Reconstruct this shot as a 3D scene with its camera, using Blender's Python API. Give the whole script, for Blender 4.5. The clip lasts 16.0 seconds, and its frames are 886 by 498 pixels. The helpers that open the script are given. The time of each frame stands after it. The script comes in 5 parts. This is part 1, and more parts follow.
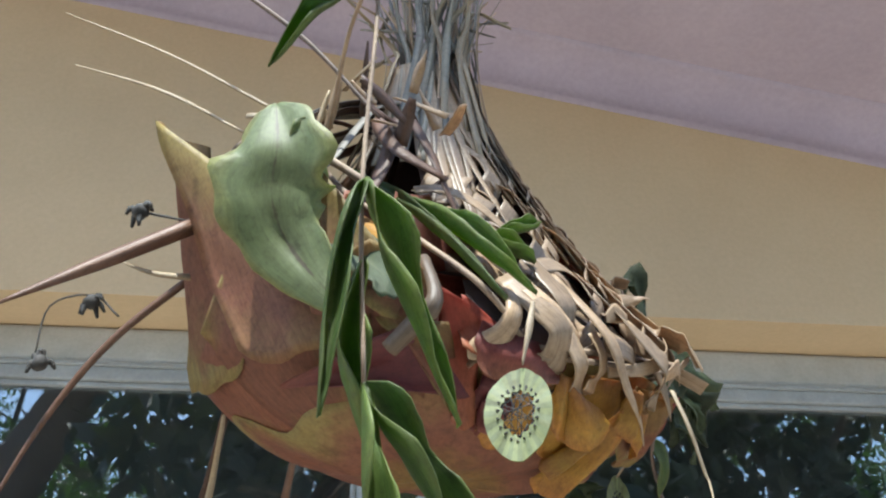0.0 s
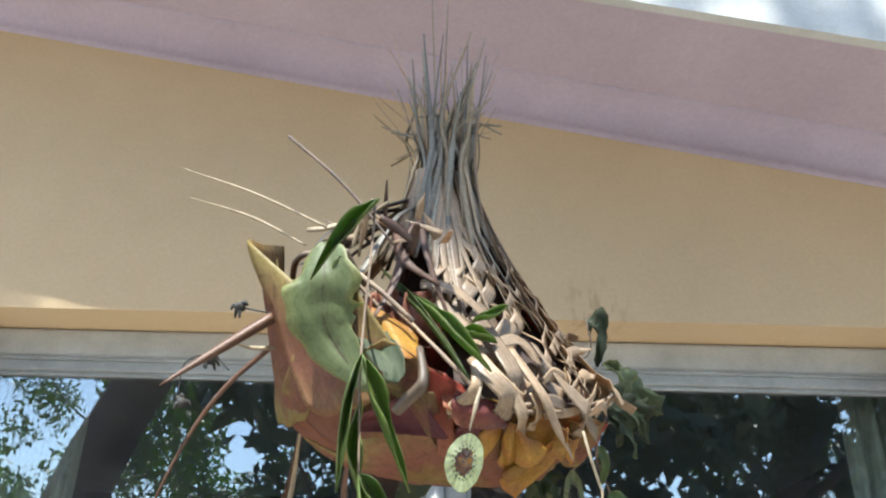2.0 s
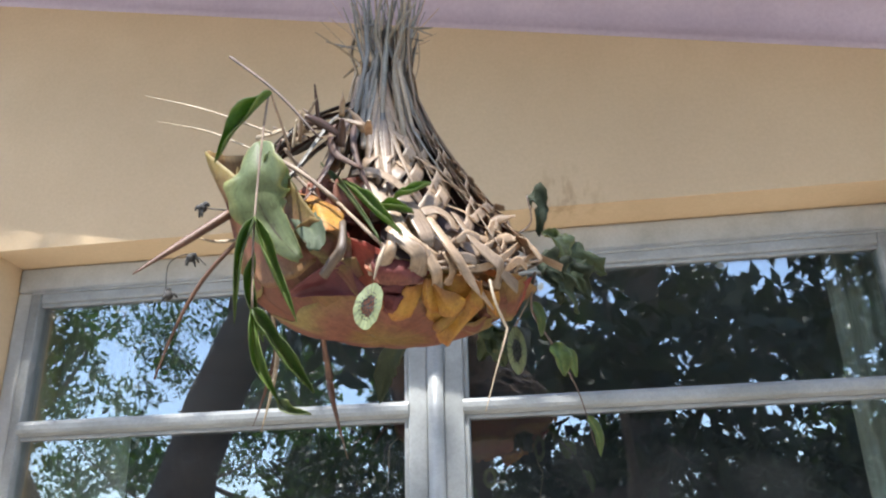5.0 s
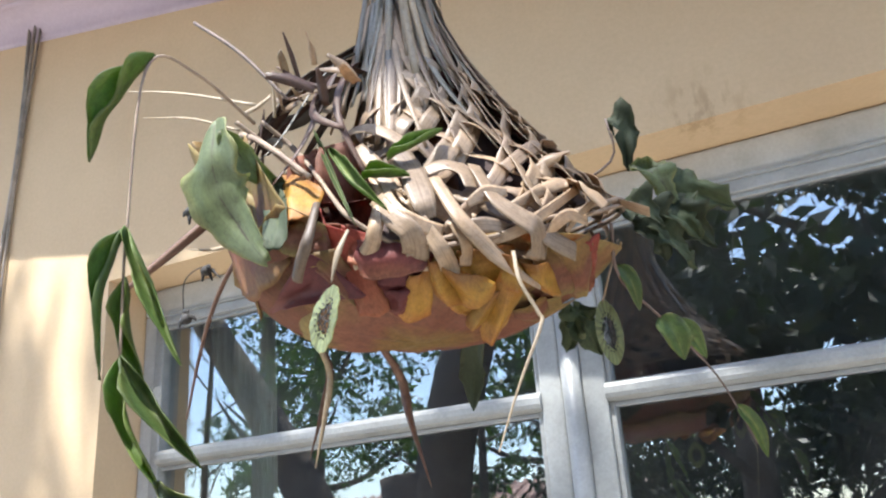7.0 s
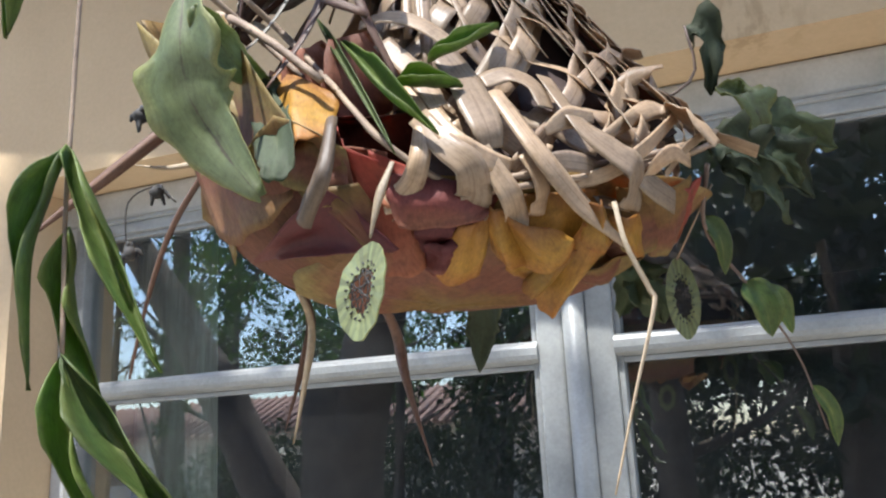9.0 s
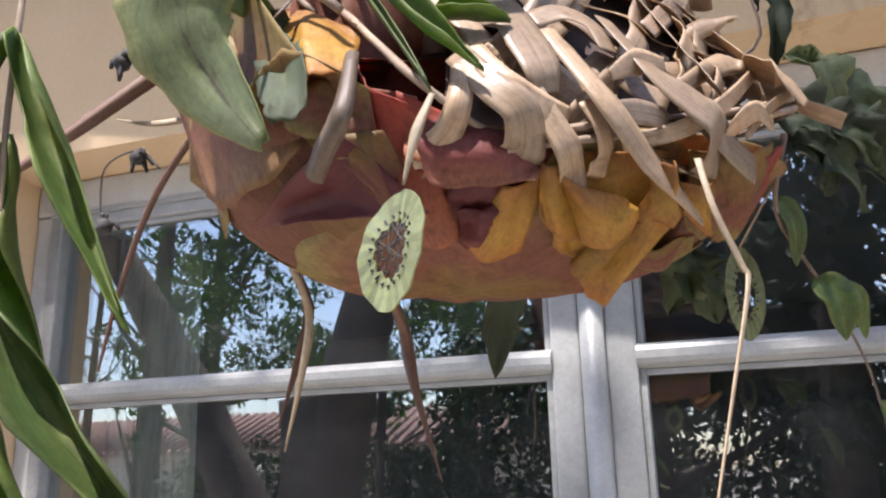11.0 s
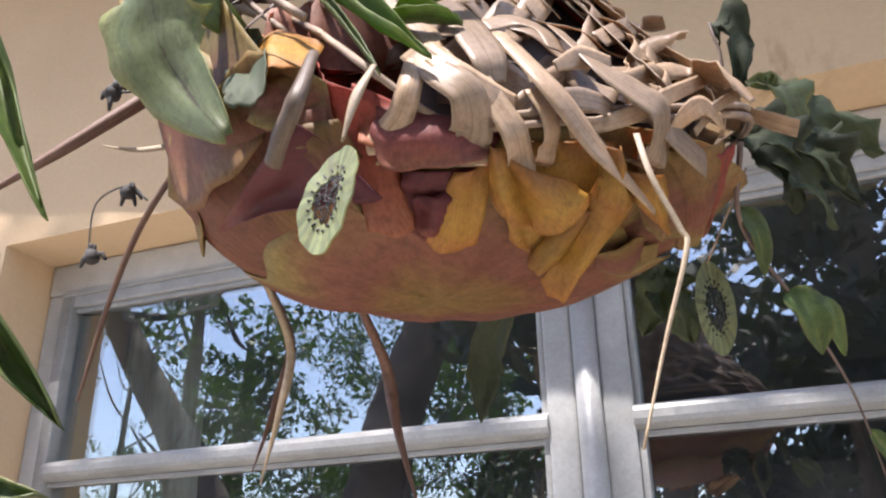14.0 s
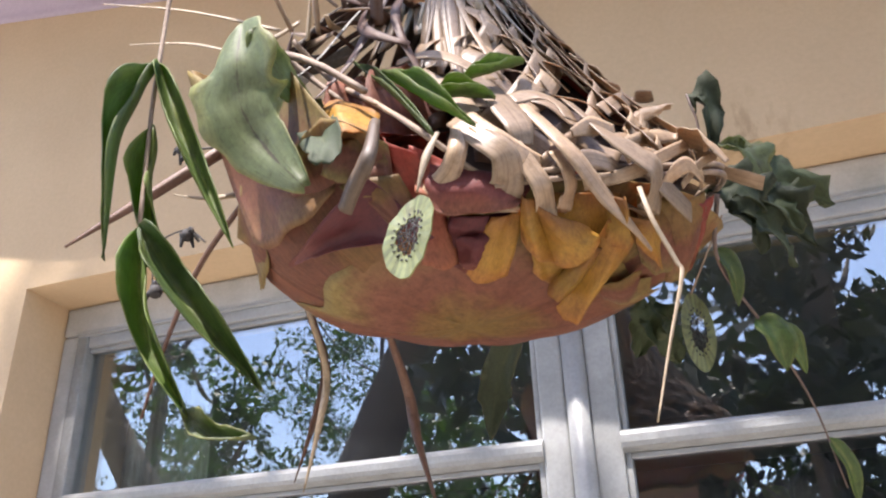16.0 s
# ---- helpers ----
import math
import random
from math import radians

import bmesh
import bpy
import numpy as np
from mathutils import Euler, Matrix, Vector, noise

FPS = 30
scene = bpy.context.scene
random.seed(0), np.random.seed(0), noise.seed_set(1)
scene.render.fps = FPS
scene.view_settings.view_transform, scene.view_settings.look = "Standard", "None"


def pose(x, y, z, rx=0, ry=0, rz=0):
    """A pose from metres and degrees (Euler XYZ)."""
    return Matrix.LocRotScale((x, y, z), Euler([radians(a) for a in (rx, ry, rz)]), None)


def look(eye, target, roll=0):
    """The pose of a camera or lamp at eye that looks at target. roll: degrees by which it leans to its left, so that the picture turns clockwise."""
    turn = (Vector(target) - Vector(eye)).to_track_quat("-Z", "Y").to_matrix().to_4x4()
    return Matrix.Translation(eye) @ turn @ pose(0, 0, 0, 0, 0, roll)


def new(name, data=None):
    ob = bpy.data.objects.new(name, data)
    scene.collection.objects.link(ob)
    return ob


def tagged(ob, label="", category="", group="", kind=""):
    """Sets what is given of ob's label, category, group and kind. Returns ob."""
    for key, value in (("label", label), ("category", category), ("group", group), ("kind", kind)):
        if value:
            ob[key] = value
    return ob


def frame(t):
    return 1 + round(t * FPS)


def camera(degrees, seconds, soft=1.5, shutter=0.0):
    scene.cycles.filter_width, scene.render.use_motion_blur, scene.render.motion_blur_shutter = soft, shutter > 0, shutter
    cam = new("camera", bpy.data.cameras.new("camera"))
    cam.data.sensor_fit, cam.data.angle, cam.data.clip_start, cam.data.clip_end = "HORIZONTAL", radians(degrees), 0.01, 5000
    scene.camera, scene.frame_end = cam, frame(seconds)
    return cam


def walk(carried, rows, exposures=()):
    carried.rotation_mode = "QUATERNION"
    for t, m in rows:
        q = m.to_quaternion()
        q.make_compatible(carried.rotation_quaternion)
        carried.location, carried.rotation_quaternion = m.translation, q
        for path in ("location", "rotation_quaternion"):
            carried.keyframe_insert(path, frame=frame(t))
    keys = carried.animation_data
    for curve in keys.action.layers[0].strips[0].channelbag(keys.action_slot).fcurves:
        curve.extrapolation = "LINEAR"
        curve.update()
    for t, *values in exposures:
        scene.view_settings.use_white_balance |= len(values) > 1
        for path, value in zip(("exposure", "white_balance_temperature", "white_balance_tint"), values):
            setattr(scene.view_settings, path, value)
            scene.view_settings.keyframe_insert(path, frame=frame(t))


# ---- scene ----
cam = camera(55.8, 16.0, soft=2.2)
PATH = [
    (0, pose(-0.0422, -0.9452, 1.5701, 121.967, 0.324, -5.706)),
    (0.5, pose(-0.0190, -0.9744, 1.5582, 121.530, 0.838, -3.587)),
    (1, pose(-0.0270, -1.0560, 1.5468, 120.115, 2.403, -2.650)),
    (1.5, pose(-0.0167, -1.1308, 1.5601, 117.494, 1.212, -2.462)),
    (2, pose(0.0122, -1.2355, 1.5660, 116.557, -1.370, -0.196)),
    (2.5, pose(0.0236, -1.3063, 1.5612, 113.210, -0.743, 0.609)),
    (3, pose(-0.0199, -1.3708, 1.6366, 102.517, 3.366, -0.204)),
    (3.5, pose(0.0106, -1.4314, 1.6484, 102.823, 0.537, 0.914)),
    (3.7, pose(0.0291, -1.4190, 1.5724, 104.994, 0.106, 2.192)),
    (6, pose(0.2594, -1.2311, 1.4514, 114.279, 3.520, 12.943)),
    (6.5, pose(0.2598, -1.1802, 1.4826, 115.094, 4.062, 18.596)),
    (7, pose(0.3255, -1.0316, 1.5542, 110.372, 3.786, 27.116)),
    (7.5, pose(0.2757, -1.0108, 1.5429, 108.721, 4.197, 26.641)),
    (8, pose(0.2831, -0.9375, 1.5781, 107.393, 2.839, 32.789)),
    (8.5, pose(0.2609, -0.9044, 1.6228, 106.726, 2.683, 27.578)),
    (9, pose(0.1908, -0.9294, 1.6336, 103.583, 2.885, 21.012)),
    (11.5, pose(0.1382, -0.8379, 1.6240, 106.159, 1.167, 19.616)),
    (12, pose(0.1531, -0.8263, 1.6040, 108.474, 2.004, 20.802)),
    (12.5, pose(0.1539, -0.8356, 1.5889, 112.282, 1.336, 21.045)),
    (13, pose(0.1578, -0.8459, 1.5814, 114.263, 1.743, 20.484)),
    (13.5, pose(0.1684, -0.8373, 1.5836, 113.968, 1.408, 21.075)),
    (14, pose(0.1647, -0.8364, 1.5657, 113.383, 1.022, 21.456)),
    (14.5, pose(0.1623, -0.8319, 1.5626, 111.873, 1.389, 20.207)),
    (15, pose(0.1834, -0.8762, 1.5365, 114.079, -0.353, 22.178)),
    (15.5, pose(0.1754, -0.8917, 1.5046, 114.034, -1.006, 20.983)),
    (16, pose(0.1535, -0.9236, 1.5200, 116.827, 1.939, 19.415)),
]
walk(cam, PATH, [(0, 1.70, 5900, 3), (0.5, 2.04, 5900, 3), (1.0, 2.14, 5900, 2), (1.5, 2.16, 5950, 2), (2.0, 1.88, 6050, 4), (3.0, 1.84, 6100, 12), (5.0, 1.98, 6000, 10), (6.0, 2.14, 6000, 10), (7.0, 2.08, 6000, 10), (8.2, 1.88, 6000, 10), (9.0, 1.72, 6000, 10), (11.5, 1.85, 6320, 19), (13.5, 1.92, 6320, 19), (15.4, 1.92, 6320, 19), (16.0, 2.04, 6320, 19)])

# ---- world and sun ----
world = bpy.data.worlds.new("sky")
scene.world = world
world.use_nodes = True
wn = world.node_tree.nodes
sky = wn.new("ShaderNodeTexSky")
sky.sky_type, sky.sun_disc = "NISHITA", False
sky.sun_elevation, sky.sun_rotation = radians(64), radians(194)
wn["Background"].inputs[1].default_value = 0.15
world.node_tree.links.new(sky.outputs[0], wn["Background"].inputs[0])
sun = new("sun", bpy.data.lights.new("sun", "SUN"))
sun.data.energy, sun.data.angle, sun.data.color = 3.6, radians(0.5), (1.0, 0.95, 0.86)
sun.matrix_world = look((-1.0, -4.1, 8.6), (0.0, 0.0, 0.0))

# ---- materials ----


def shader(name, rough=0.6):
    m = bpy.data.materials.new(name)
    m.use_nodes = True
    b = m.node_tree.nodes["Principled BSDF"]
    b.inputs["Roughness"].default_value = rough
    return m, m.node_tree, b


def node(tree, kind, **values):
    n = tree.nodes.new(kind)
    for key, value in values.items():
        n.inputs[key].default_value = value
    return n


def noise_tex(tree, scale, detail=5.0, rough=0.6, coords="Object", stretch=(1, 1, 1)):
    tc = tree.nodes.new("ShaderNodeTexCoord")
    mp = tree.nodes.new("ShaderNodeMapping")
    mp.inputs["Scale"].default_value = stretch
    tree.links.new(tc.outputs[coords], mp.inputs[0])
    n = node(tree, "ShaderNodeTexNoise", Scale=scale, Detail=detail, Roughness=rough)
    tree.links.new(mp.outputs[0], n.inputs["Vector"])
    return n


def ramp(tree, source, stops):
    r = tree.nodes.new("ShaderNodeValToRGB")
    els = r.color_ramp.elements
    while len(els) < len(stops):
        els.new(0.5)
    for e, (p, c) in zip(els, stops):
        e.position, e.color = p, (*c, 1)
    tree.links.new(source, r.inputs[0])
    return r


def mix(tree, kind, a, b, fac=None, value=0.5):
    m = tree.nodes.new("ShaderNodeMixRGB")
    m.blend_type = kind
    m.inputs[0].default_value = value
    if fac is not None:
        tree.links.new(fac, m.inputs[0])
    for i, s in ((1, a), (2, b)):
        if isinstance(s, tuple):
            m.inputs[i].default_value = (*s, 1)
        else:
            tree.links.new(s, m.inputs[i])
    return m.outputs[0]


def bump(tree, bsdf, height, strength=0.3, dist=0.002):
    b = node(tree, "ShaderNodeBump", Strength=strength, Distance=dist)
    tree.links.new(height, b.inputs["Height"])
    tree.links.new(b.outputs[0], bsdf.inputs["Normal"])


def surface(name, light, dark, scale, rough=0.7, grain=220.0, strength=0.3, dist=0.002, speck=0.35):
    """Two scales of variation: large stains, fine grain with relief."""
    m, t, b = shader(name, rough)
    big = noise_tex(t, scale, 6, 0.65)
    fine = noise_tex(t, grain, 4, 0.6)
    base = ramp(t, big.outputs["Fac"], [(0.35, dark), (0.62, light)]).outputs[0]
    g = ramp(t, fine.outputs["Fac"], [(0.3, (0.72, 0.72, 0.72)), (0.7, (1.08, 1.08, 1.08))]).outputs[0]
    t.links.new(mix(t, "MULTIPLY", base, g, value=speck), b.inputs["Base Color"])
    bump(t, b, fine.outputs["Fac"], strength, dist)
    return m


def thin(name, across, glow, rough=0.5, share=0.4, random_amount=0.35, mottle=40.0, streak=None, along=None, bump_amount=0.35, blotch=0.9):
    """Thin plant matter, lit through: across is a colour ramp from the middle to the edge of the blade (or base to edge along it)."""
    m, t, b = shader(name, rough)
    tc = t.nodes.new("ShaderNodeTexCoord")
    sep = t.nodes.new("ShaderNodeSeparateXYZ")
    t.links.new(tc.outputs["UV"], sep.inputs[0])
    n1 = noise_tex(t, mottle, 5, 0.65)
    if along:
        key = sep.outputs["Y"]
    else:
        d = t.nodes.new("ShaderNodeMath")
        d.operation = "SUBTRACT"
        d.inputs[1].default_value = 0.5
        t.links.new(sep.outputs["X"], d.inputs[0])
        a = t.nodes.new("ShaderNodeMath")
        a.operation = "ABSOLUTE"
        t.links.new(d.outputs[0], a.inputs[0])
        a2 = t.nodes.new("ShaderNodeMath")
        a2.operation = "MULTIPLY"
        a2.inputs[1].default_value = 2.0
        t.links.new(a.outputs[0], a2.inputs[0])
        key = a2.outputs[0]
    mm = t.nodes.new("ShaderNodeMath")
    mm.operation = "MULTIPLY_ADD"
    mm.inputs[1].default_value, mm.inputs[2].default_value = blotch, -0.5 * blotch
    t.links.new(n1.outputs["Fac"], mm.inputs[0])
    add = t.nodes.new("ShaderNodeMath")
    add.operation = "ADD"
    t.links.new(key, add.inputs[0])
    t.links.new(mm.outputs[0], add.inputs[1])
    col = ramp(t, add.outputs[0], across).outputs[0]
    if streak:
        st = noise_tex(t, 1.0, 3, 0.6, "UV", streak)
        g = ramp(t, st.outputs["Fac"], [(0.30, (0.55, 0.50, 0.46)), (0.5, (1.0, 0.99, 0.97)), (0.7, (1.1, 1.08, 1.05))]).outputs[0]
        fib = noise_tex(t, 1.0, 3, 0.6, "UV", (70, 1.5, 1))
        g2 = ramp(t, fib.outputs["Fac"], [(0.36, (0.6, 0.55, 0.5)), (0.46, (1, 1, 1))]).outputs[0]
        g = mix(t, "MULTIPLY", g, g2, value=0.45)
        col = mix(t, "MULTIPLY", col, g, value=0.7)
        height = st.outputs["Fac"]
    else:
        vein = noise_tex(t, 1.0, 6, 0.75, "UV", (40, 7, 1))
        g = ramp(t, vein.outputs["Fac"], [(0.3, (0.58, 0.52, 0.50)), (0.65, (1.12, 1.12, 1.08))]).outputs[0]
        col = mix(t, "MULTIPLY", col, g, value=0.75)
        height = vein.outputs["Fac"]
    speck = noise_tex(t, 260.0, 5, 0.7)
    sp = ramp(t, speck.outputs["Fac"], [(0.32, (0.62, 0.58, 0.54)), (0.5, (1, 1, 1)), (0.7, (1.16, 1.15, 1.12))]).outputs[0]
    col = mix(t, "MULTIPLY", col, sp, value=0.6)
    spots = noise_tex(t, 75.0, 4, 0.6)
    sp2 = ramp(t, spots.outputs["Fac"], [(0.28, (0.5, 0.44, 0.40)), (0.42, (1, 1, 1))]).outputs[0]
    col = mix(t, "MULTIPLY", col, sp2, value=0.6)
    info = t.nodes.new("ShaderNodeObjectInfo")
    rr = ramp(t, info.outputs["Random"], [(0.0, (1 - random_amount,) * 3), (1.0, (1.1, 1.08, 1.02))]).outputs[0]
    col = mix(t, "MULTIPLY", col, rr, value=1.0)
    t.links.new(col, b.inputs["Base Color"])
    bump(t, b, height, bump_amount, 0.001)
    tr = t.nodes.new("ShaderNodeBsdfTranslucent")
    t.links.new(mix(t, "MULTIPLY", col, glow, value=1.0), tr.inputs[0])
    ms = t.nodes.new("ShaderNodeMixShader")
    ms.inputs[0].default_value = share
    t.links.new(b.outputs[0], ms.inputs[1])
    t.links.new(tr.outputs[0], ms.inputs[2])
    t.links.new(ms.outputs[0], t.nodes["Material Output"].inputs[0])
    return m


def plain(name, colour, rough=0.5):
    m, t, b = shader(name, rough)
    n = noise_tex(t, 90.0, 4)
    c = ramp(t, n.outputs["Fac"], [(0.3, tuple(0.7 * v for v in colour)), (0.7, tuple(min(1, 1.12 * v) for v in colour))]).outputs[0]
    t.links.new(c, b.inputs["Base Color"])
    return m


M_WALL = surface("ochre_plaster", (0.60, 0.44, 0.265), (0.54, 0.39, 0.23), 2.2, 0.85, 160, 0.2, 0.0015, 0.22)
t = M_WALL.node_tree
b = t.nodes["Principled BSDF"]
clean = b.inputs["Base Color"].links[0].from_socket
spot = node(t, "ShaderNodeVectorMath")
spot.operation = "DISTANCE"
tcw = t.nodes.new("ShaderNodeTexCoord")
t.links.new(tcw.outputs["Object"], spot.inputs[0])
spot.inputs[1].default_value = (0.225, -0.088, 2.035)
near = node(t, "ShaderNodeMapRange")
t.links.new(spot.outputs["Value"], near.inputs[0])
near.inputs[1].default_value, near.inputs[2].default_value, near.inputs[3].default_value, near.inputs[4].default_value = 0.015, 0.075, 1.0, 0.0
smear = ramp(t, noise_tex(t, 34.0, 4, 0.6, stretch=(1.6, 1, 0.7)).outputs["Fac"], [(0.50, (0, 0, 0)), (0.62, (1, 1, 1))]).outputs[0]
amount = t.nodes.new("ShaderNodeMath")
amount.operation = "MULTIPLY"
t.links.new(near.outputs[0], amount.inputs[0])
t.links.new(smear, amount.inputs[1])
stained = t.nodes.new("ShaderNodeMix")
stained.data_type = "RGBA"
t.links.new(amount.outputs[0], stained.inputs[0])
t.links.new(clean, stained.inputs[6])
stained.inputs[7].default_value = (0.42, 0.295, 0.165, 1)
t.links.new(stained.outputs[2], b.inputs["Base Color"])
# white plaster; the purple of shade and haze is mixed into its colour
M_SOFFIT = surface("haze_tinted_soffit", (0.46, 0.38, 0.44), (0.38, 0.31, 0.365), 1.6, 0.8, 140, 0.3, 0.002, 0.3)
M_WHITE = surface("weathered_white_paint", (0.56, 0.565, 0.55), (0.42, 0.425, 0.405), 9.0, 0.5, 260, 0.25, 0.0006, 0.35)
# the frame's white made greyer: the shade on the sashes is in the colour
M_SASH = surface("shade_greyed_white_paint", (0.36, 0.365, 0.35), (0.24, 0.245, 0.235), 9.0, 0.42, 260, 0.25, 0.0006, 0.45)
# near-black colour for the shade inside the hood
M_DARK = surface("hood_inner_shade", (0.075, 0.048, 0.042), (0.045, 0.03, 0.028), 20.0, 0.85, 200)
M_GREY = surface("grey_putty", (0.42, 0.43, 0.43), (0.30, 0.31, 0.31), 12.0, 0.5, 200, 0.2, 0.0005)
# very dark, so the room's lack of light is in the colour
M_ROOM = surface("shade_darkened_room_wall", (0.07, 0.07, 0.075), (0.045, 0.045, 0.05), 2.0, 0.9)
M_SIDEPANEL = thin("pale_side_panel", [(0.0, (0.68, 0.70, 0.62)), (1.0, (0.76, 0.78, 0.70))], (0.95, 1.0, 0.9), 0.9, 0.3, 0.1, 6.0)
# much lighter than the walls: light on the ceiling is put into its colour
M_CEILING = surface("light_toned_room_ceiling", (0.40, 0.37, 0.32), (0.33, 0.30, 0.26), 2.0, 0.9)
M_CABLE = surface("weathered_cable", (0.36, 0.30, 0.24), (0.14, 0.12, 0.10), 14.0, 0.6)
M_GROUND = surface("dry_paving_earth", (0.42, 0.38, 0.32), (0.28, 0.25, 0.20), 0.7, 0.9, 30, 0.5, 0.01)
M_BARK = surface("dark_bark", (0.11, 0.085, 0.065), (0.045, 0.036, 0.03), 3.0, 0.9, 22, 0.9, 0.03)
M_TILE = surface("terracotta_tile", (0.34, 0.21, 0.17), (0.25, 0.16, 0.13), 1.2, 0.85, 20, 0.4, 0.01)
M_PINK = surface("pale_house_wall", (0.55, 0.48, 0.42), (0.46, 0.40, 0.34), 0.8, 0.85, 40)
M_SLATE = surface("roof_felt", (0.16, 0.14, 0.13), (0.10, 0.09, 0.085), 1.5, 0.9, 40)

M_BOWL = thin("dried_bowl_petal", [(0.0, (0.27, 0.175, 0.055)), (0.28, (0.27, 0.150, 0.055)), (0.45, (0.25, 0.098, 0.062)), (0.7, (0.275, 0.115, 0.073)), (0.88, (0.31, 0.180, 0.082)), (1.0, (0.35, 0.27, 0.10))], (1.0, 0.62, 0.36), 0.6, 0.46, 0.22, 16.0, along=True, blotch=0.9)
M_YELLOW = thin("golden_petal", [(0.0, (0.36, 0.165, 0.045)), (0.3, (0.45, 0.24, 0.045)), (0.65, (0.50, 0.295, 0.05)), (1.0, (0.46, 0.21, 0.045))], (1.0, 0.78, 0.3), 0.5, 0.42, 0.3, 30.0, along=True, blotch=0.9)
M_RED = thin("red_petal", [(0.0, (0.40, 0.075, 0.05)), (0.5, (0.42, 0.11, 0.07)), (1.0, (0.46, 0.19, 0.10))], (1.0, 0.5, 0.3), 0.6, 0.42, 0.25, 25.0, along=True, blotch=1.0)
# maroon darkened further, with the shadow of folds and pockets in the colour
M_FOLDSHADE = thin("fold_shade_maroon", [(0.0, (0.115, 0.022, 0.030)), (0.5, (0.155, 0.034, 0.038)), (1.0, (0.23, 0.07, 0.05))], (1.0, 0.5, 0.36), 0.6, 0.34, 0.2, 20.0, along=True, blotch=1.0)
M_MAROON = thin("maroon_petal", [(0.0, (0.20, 0.045, 0.048)), (0.5, (0.28, 0.075, 0.062)), (0.9, (0.38, 0.15, 0.09))], (1.0, 0.55, 0.38), 0.6, 0.40, 0.25, 20.0, along=True, blotch=1.0)
M_PALM = thin("dried_palm", [(0.0, (0.36, 0.25, 0.165)), (0.06, (0.49, 0.36, 0.245)), (0.7, (0.50, 0.37, 0.255)), (1.0, (0.54, 0.41, 0.29))], (1.0, 0.80, 0.54), 0.42, 0.32, 0.45, 30.0, streak=(7, 1.2, 1), bump_amount=0.04, blotch=0.3)
M_PALMGREY = thin("weathered_palm", [(0.0, (0.22, 0.155, 0.11)), (0.08, (0.34, 0.25, 0.18)), (1.0, (0.37, 0.275, 0.205))], (1.0, 0.80, 0.56), 0.42, 0.3, 0.4, 30.0, streak=(7, 1.2, 1), bump_amount=0.04, blotch=0.3)
M_STRAW = thin("pale_straw", [(0.0, (0.50, 0.42, 0.31)), (1.0, (0.50, 0.38, 0.24))], (1.0, 0.9, 0.7), 0.45, 0.25, 0.3, 30.0, streak=(20, 3, 1))
M_GREYSTRAW = thin("grey_straw", [(0.0, (0.40, 0.37, 0.31)), (1.0, (0.28, 0.25, 0.20))], (1.0, 0.9, 0.75), 0.45, 0.2, 0.5, 30.0, streak=(20, 3, 1))
M_BROWN = thin("brown_husk", [(0.0, (0.19, 0.105, 0.07)), (1.0, (0.12, 0.065, 0.048))], (1.0, 0.7, 0.45), 0.5, 0.25, 0.4, 30.0, streak=(18, 3, 1))
M_HUSK = thin("grey_brown_husk", [(0.0, (0.11, 0.08, 0.06)), (1.0, (0.15, 0.11, 0.08))], (1.0, 0.75, 0.5), 0.5, 0.25, 0.3, 30.0, streak=(12, 2, 1))
M_FLAP = thin("folded_out_petal", [(0.0, (0.42, 0.33, 0.11)), (0.25, (0.40, 0.27, 0.10)), (0.5, (0.36, 0.17, 0.09)), (0.8, (0.33, 0.14, 0.085)), (1.0, (0.38, 0.22, 0.09))], (1.0, 0.78, 0.42), 0.55, 0.48, 0.2, 18.0, along=True, blotch=0.8)
M_LEAF = thin("green_leaf", [(0.0, (0.26, 0.31, 0.095)), (0.10, (0.155, 0.22, 0.06)), (0.6, (0.105, 0.175, 0.045)), (1.0, (0.17, 0.215, 0.058))], (1.7, 2.1, 0.5), 0.5, 0.38, 0.4, 40.0, blotch=1.0)
M_LEAFPALE = thin("pale_green_leaf", [(0.0, (0.10, 0.09, 0.055)), (0.05, (0.165, 0.20, 0.10)), (0.75, (0.145, 0.185, 0.085)), (1.0, (0.24, 0.25, 0.10))], (1.3, 1.6, 0.6), 0.5, 0.38, 0.2, 45.0, blotch=0.30)
M_LEAFDARK = thin("dark_dried_leaf", [(0.0, (0.088, 0.112, 0.052)), (0.08, (0.066, 0.092, 0.040)), (0.8, (0.052, 0.074, 0.032)), (1.0, (0.085, 0.10, 0.045))], (1.4, 1.7, 0.6), 0.72, 0.26, 0.5, 30.0, blotch=0.6)
M_LACE = thin("pale_lace_leaf", [(0.0, (0.15, 0.18, 0.11)), (0.55, (0.22, 0.255, 0.13)), (1.0, (0.30, 0.32, 0.15))], (1.1, 1.15, 0.7), 0.6, 0.36, 0.1, 60.0)
M_THREAD = plain("dark_thread", (0.03, 0.028, 0.025), 0.7)
M_TWIG = surface("dry_twig", (0.30, 0.22, 0.15), (0.16, 0.11, 0.08), 40.0, 0.7, 300)
M_DARKTWIG = surface("dark_twig", (0.15, 0.10, 0.075), (0.08, 0.055, 0.045), 40.0, 0.7, 300)
M_BUD = plain("black_dried_flower", (0.035, 0.032, 0.03), 0.8)
M_FOLIAGE = thin("tree_leaf", [(0.0, (0.045, 0.085, 0.022)), (1.0, (0.06, 0.105, 0.028))], (1.2, 1.6, 0.5), 0.5, 0.35, 0.3, 2.0)
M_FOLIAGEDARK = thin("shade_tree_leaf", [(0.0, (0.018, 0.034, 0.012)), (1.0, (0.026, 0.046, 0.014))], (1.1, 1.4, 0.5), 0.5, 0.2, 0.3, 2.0)

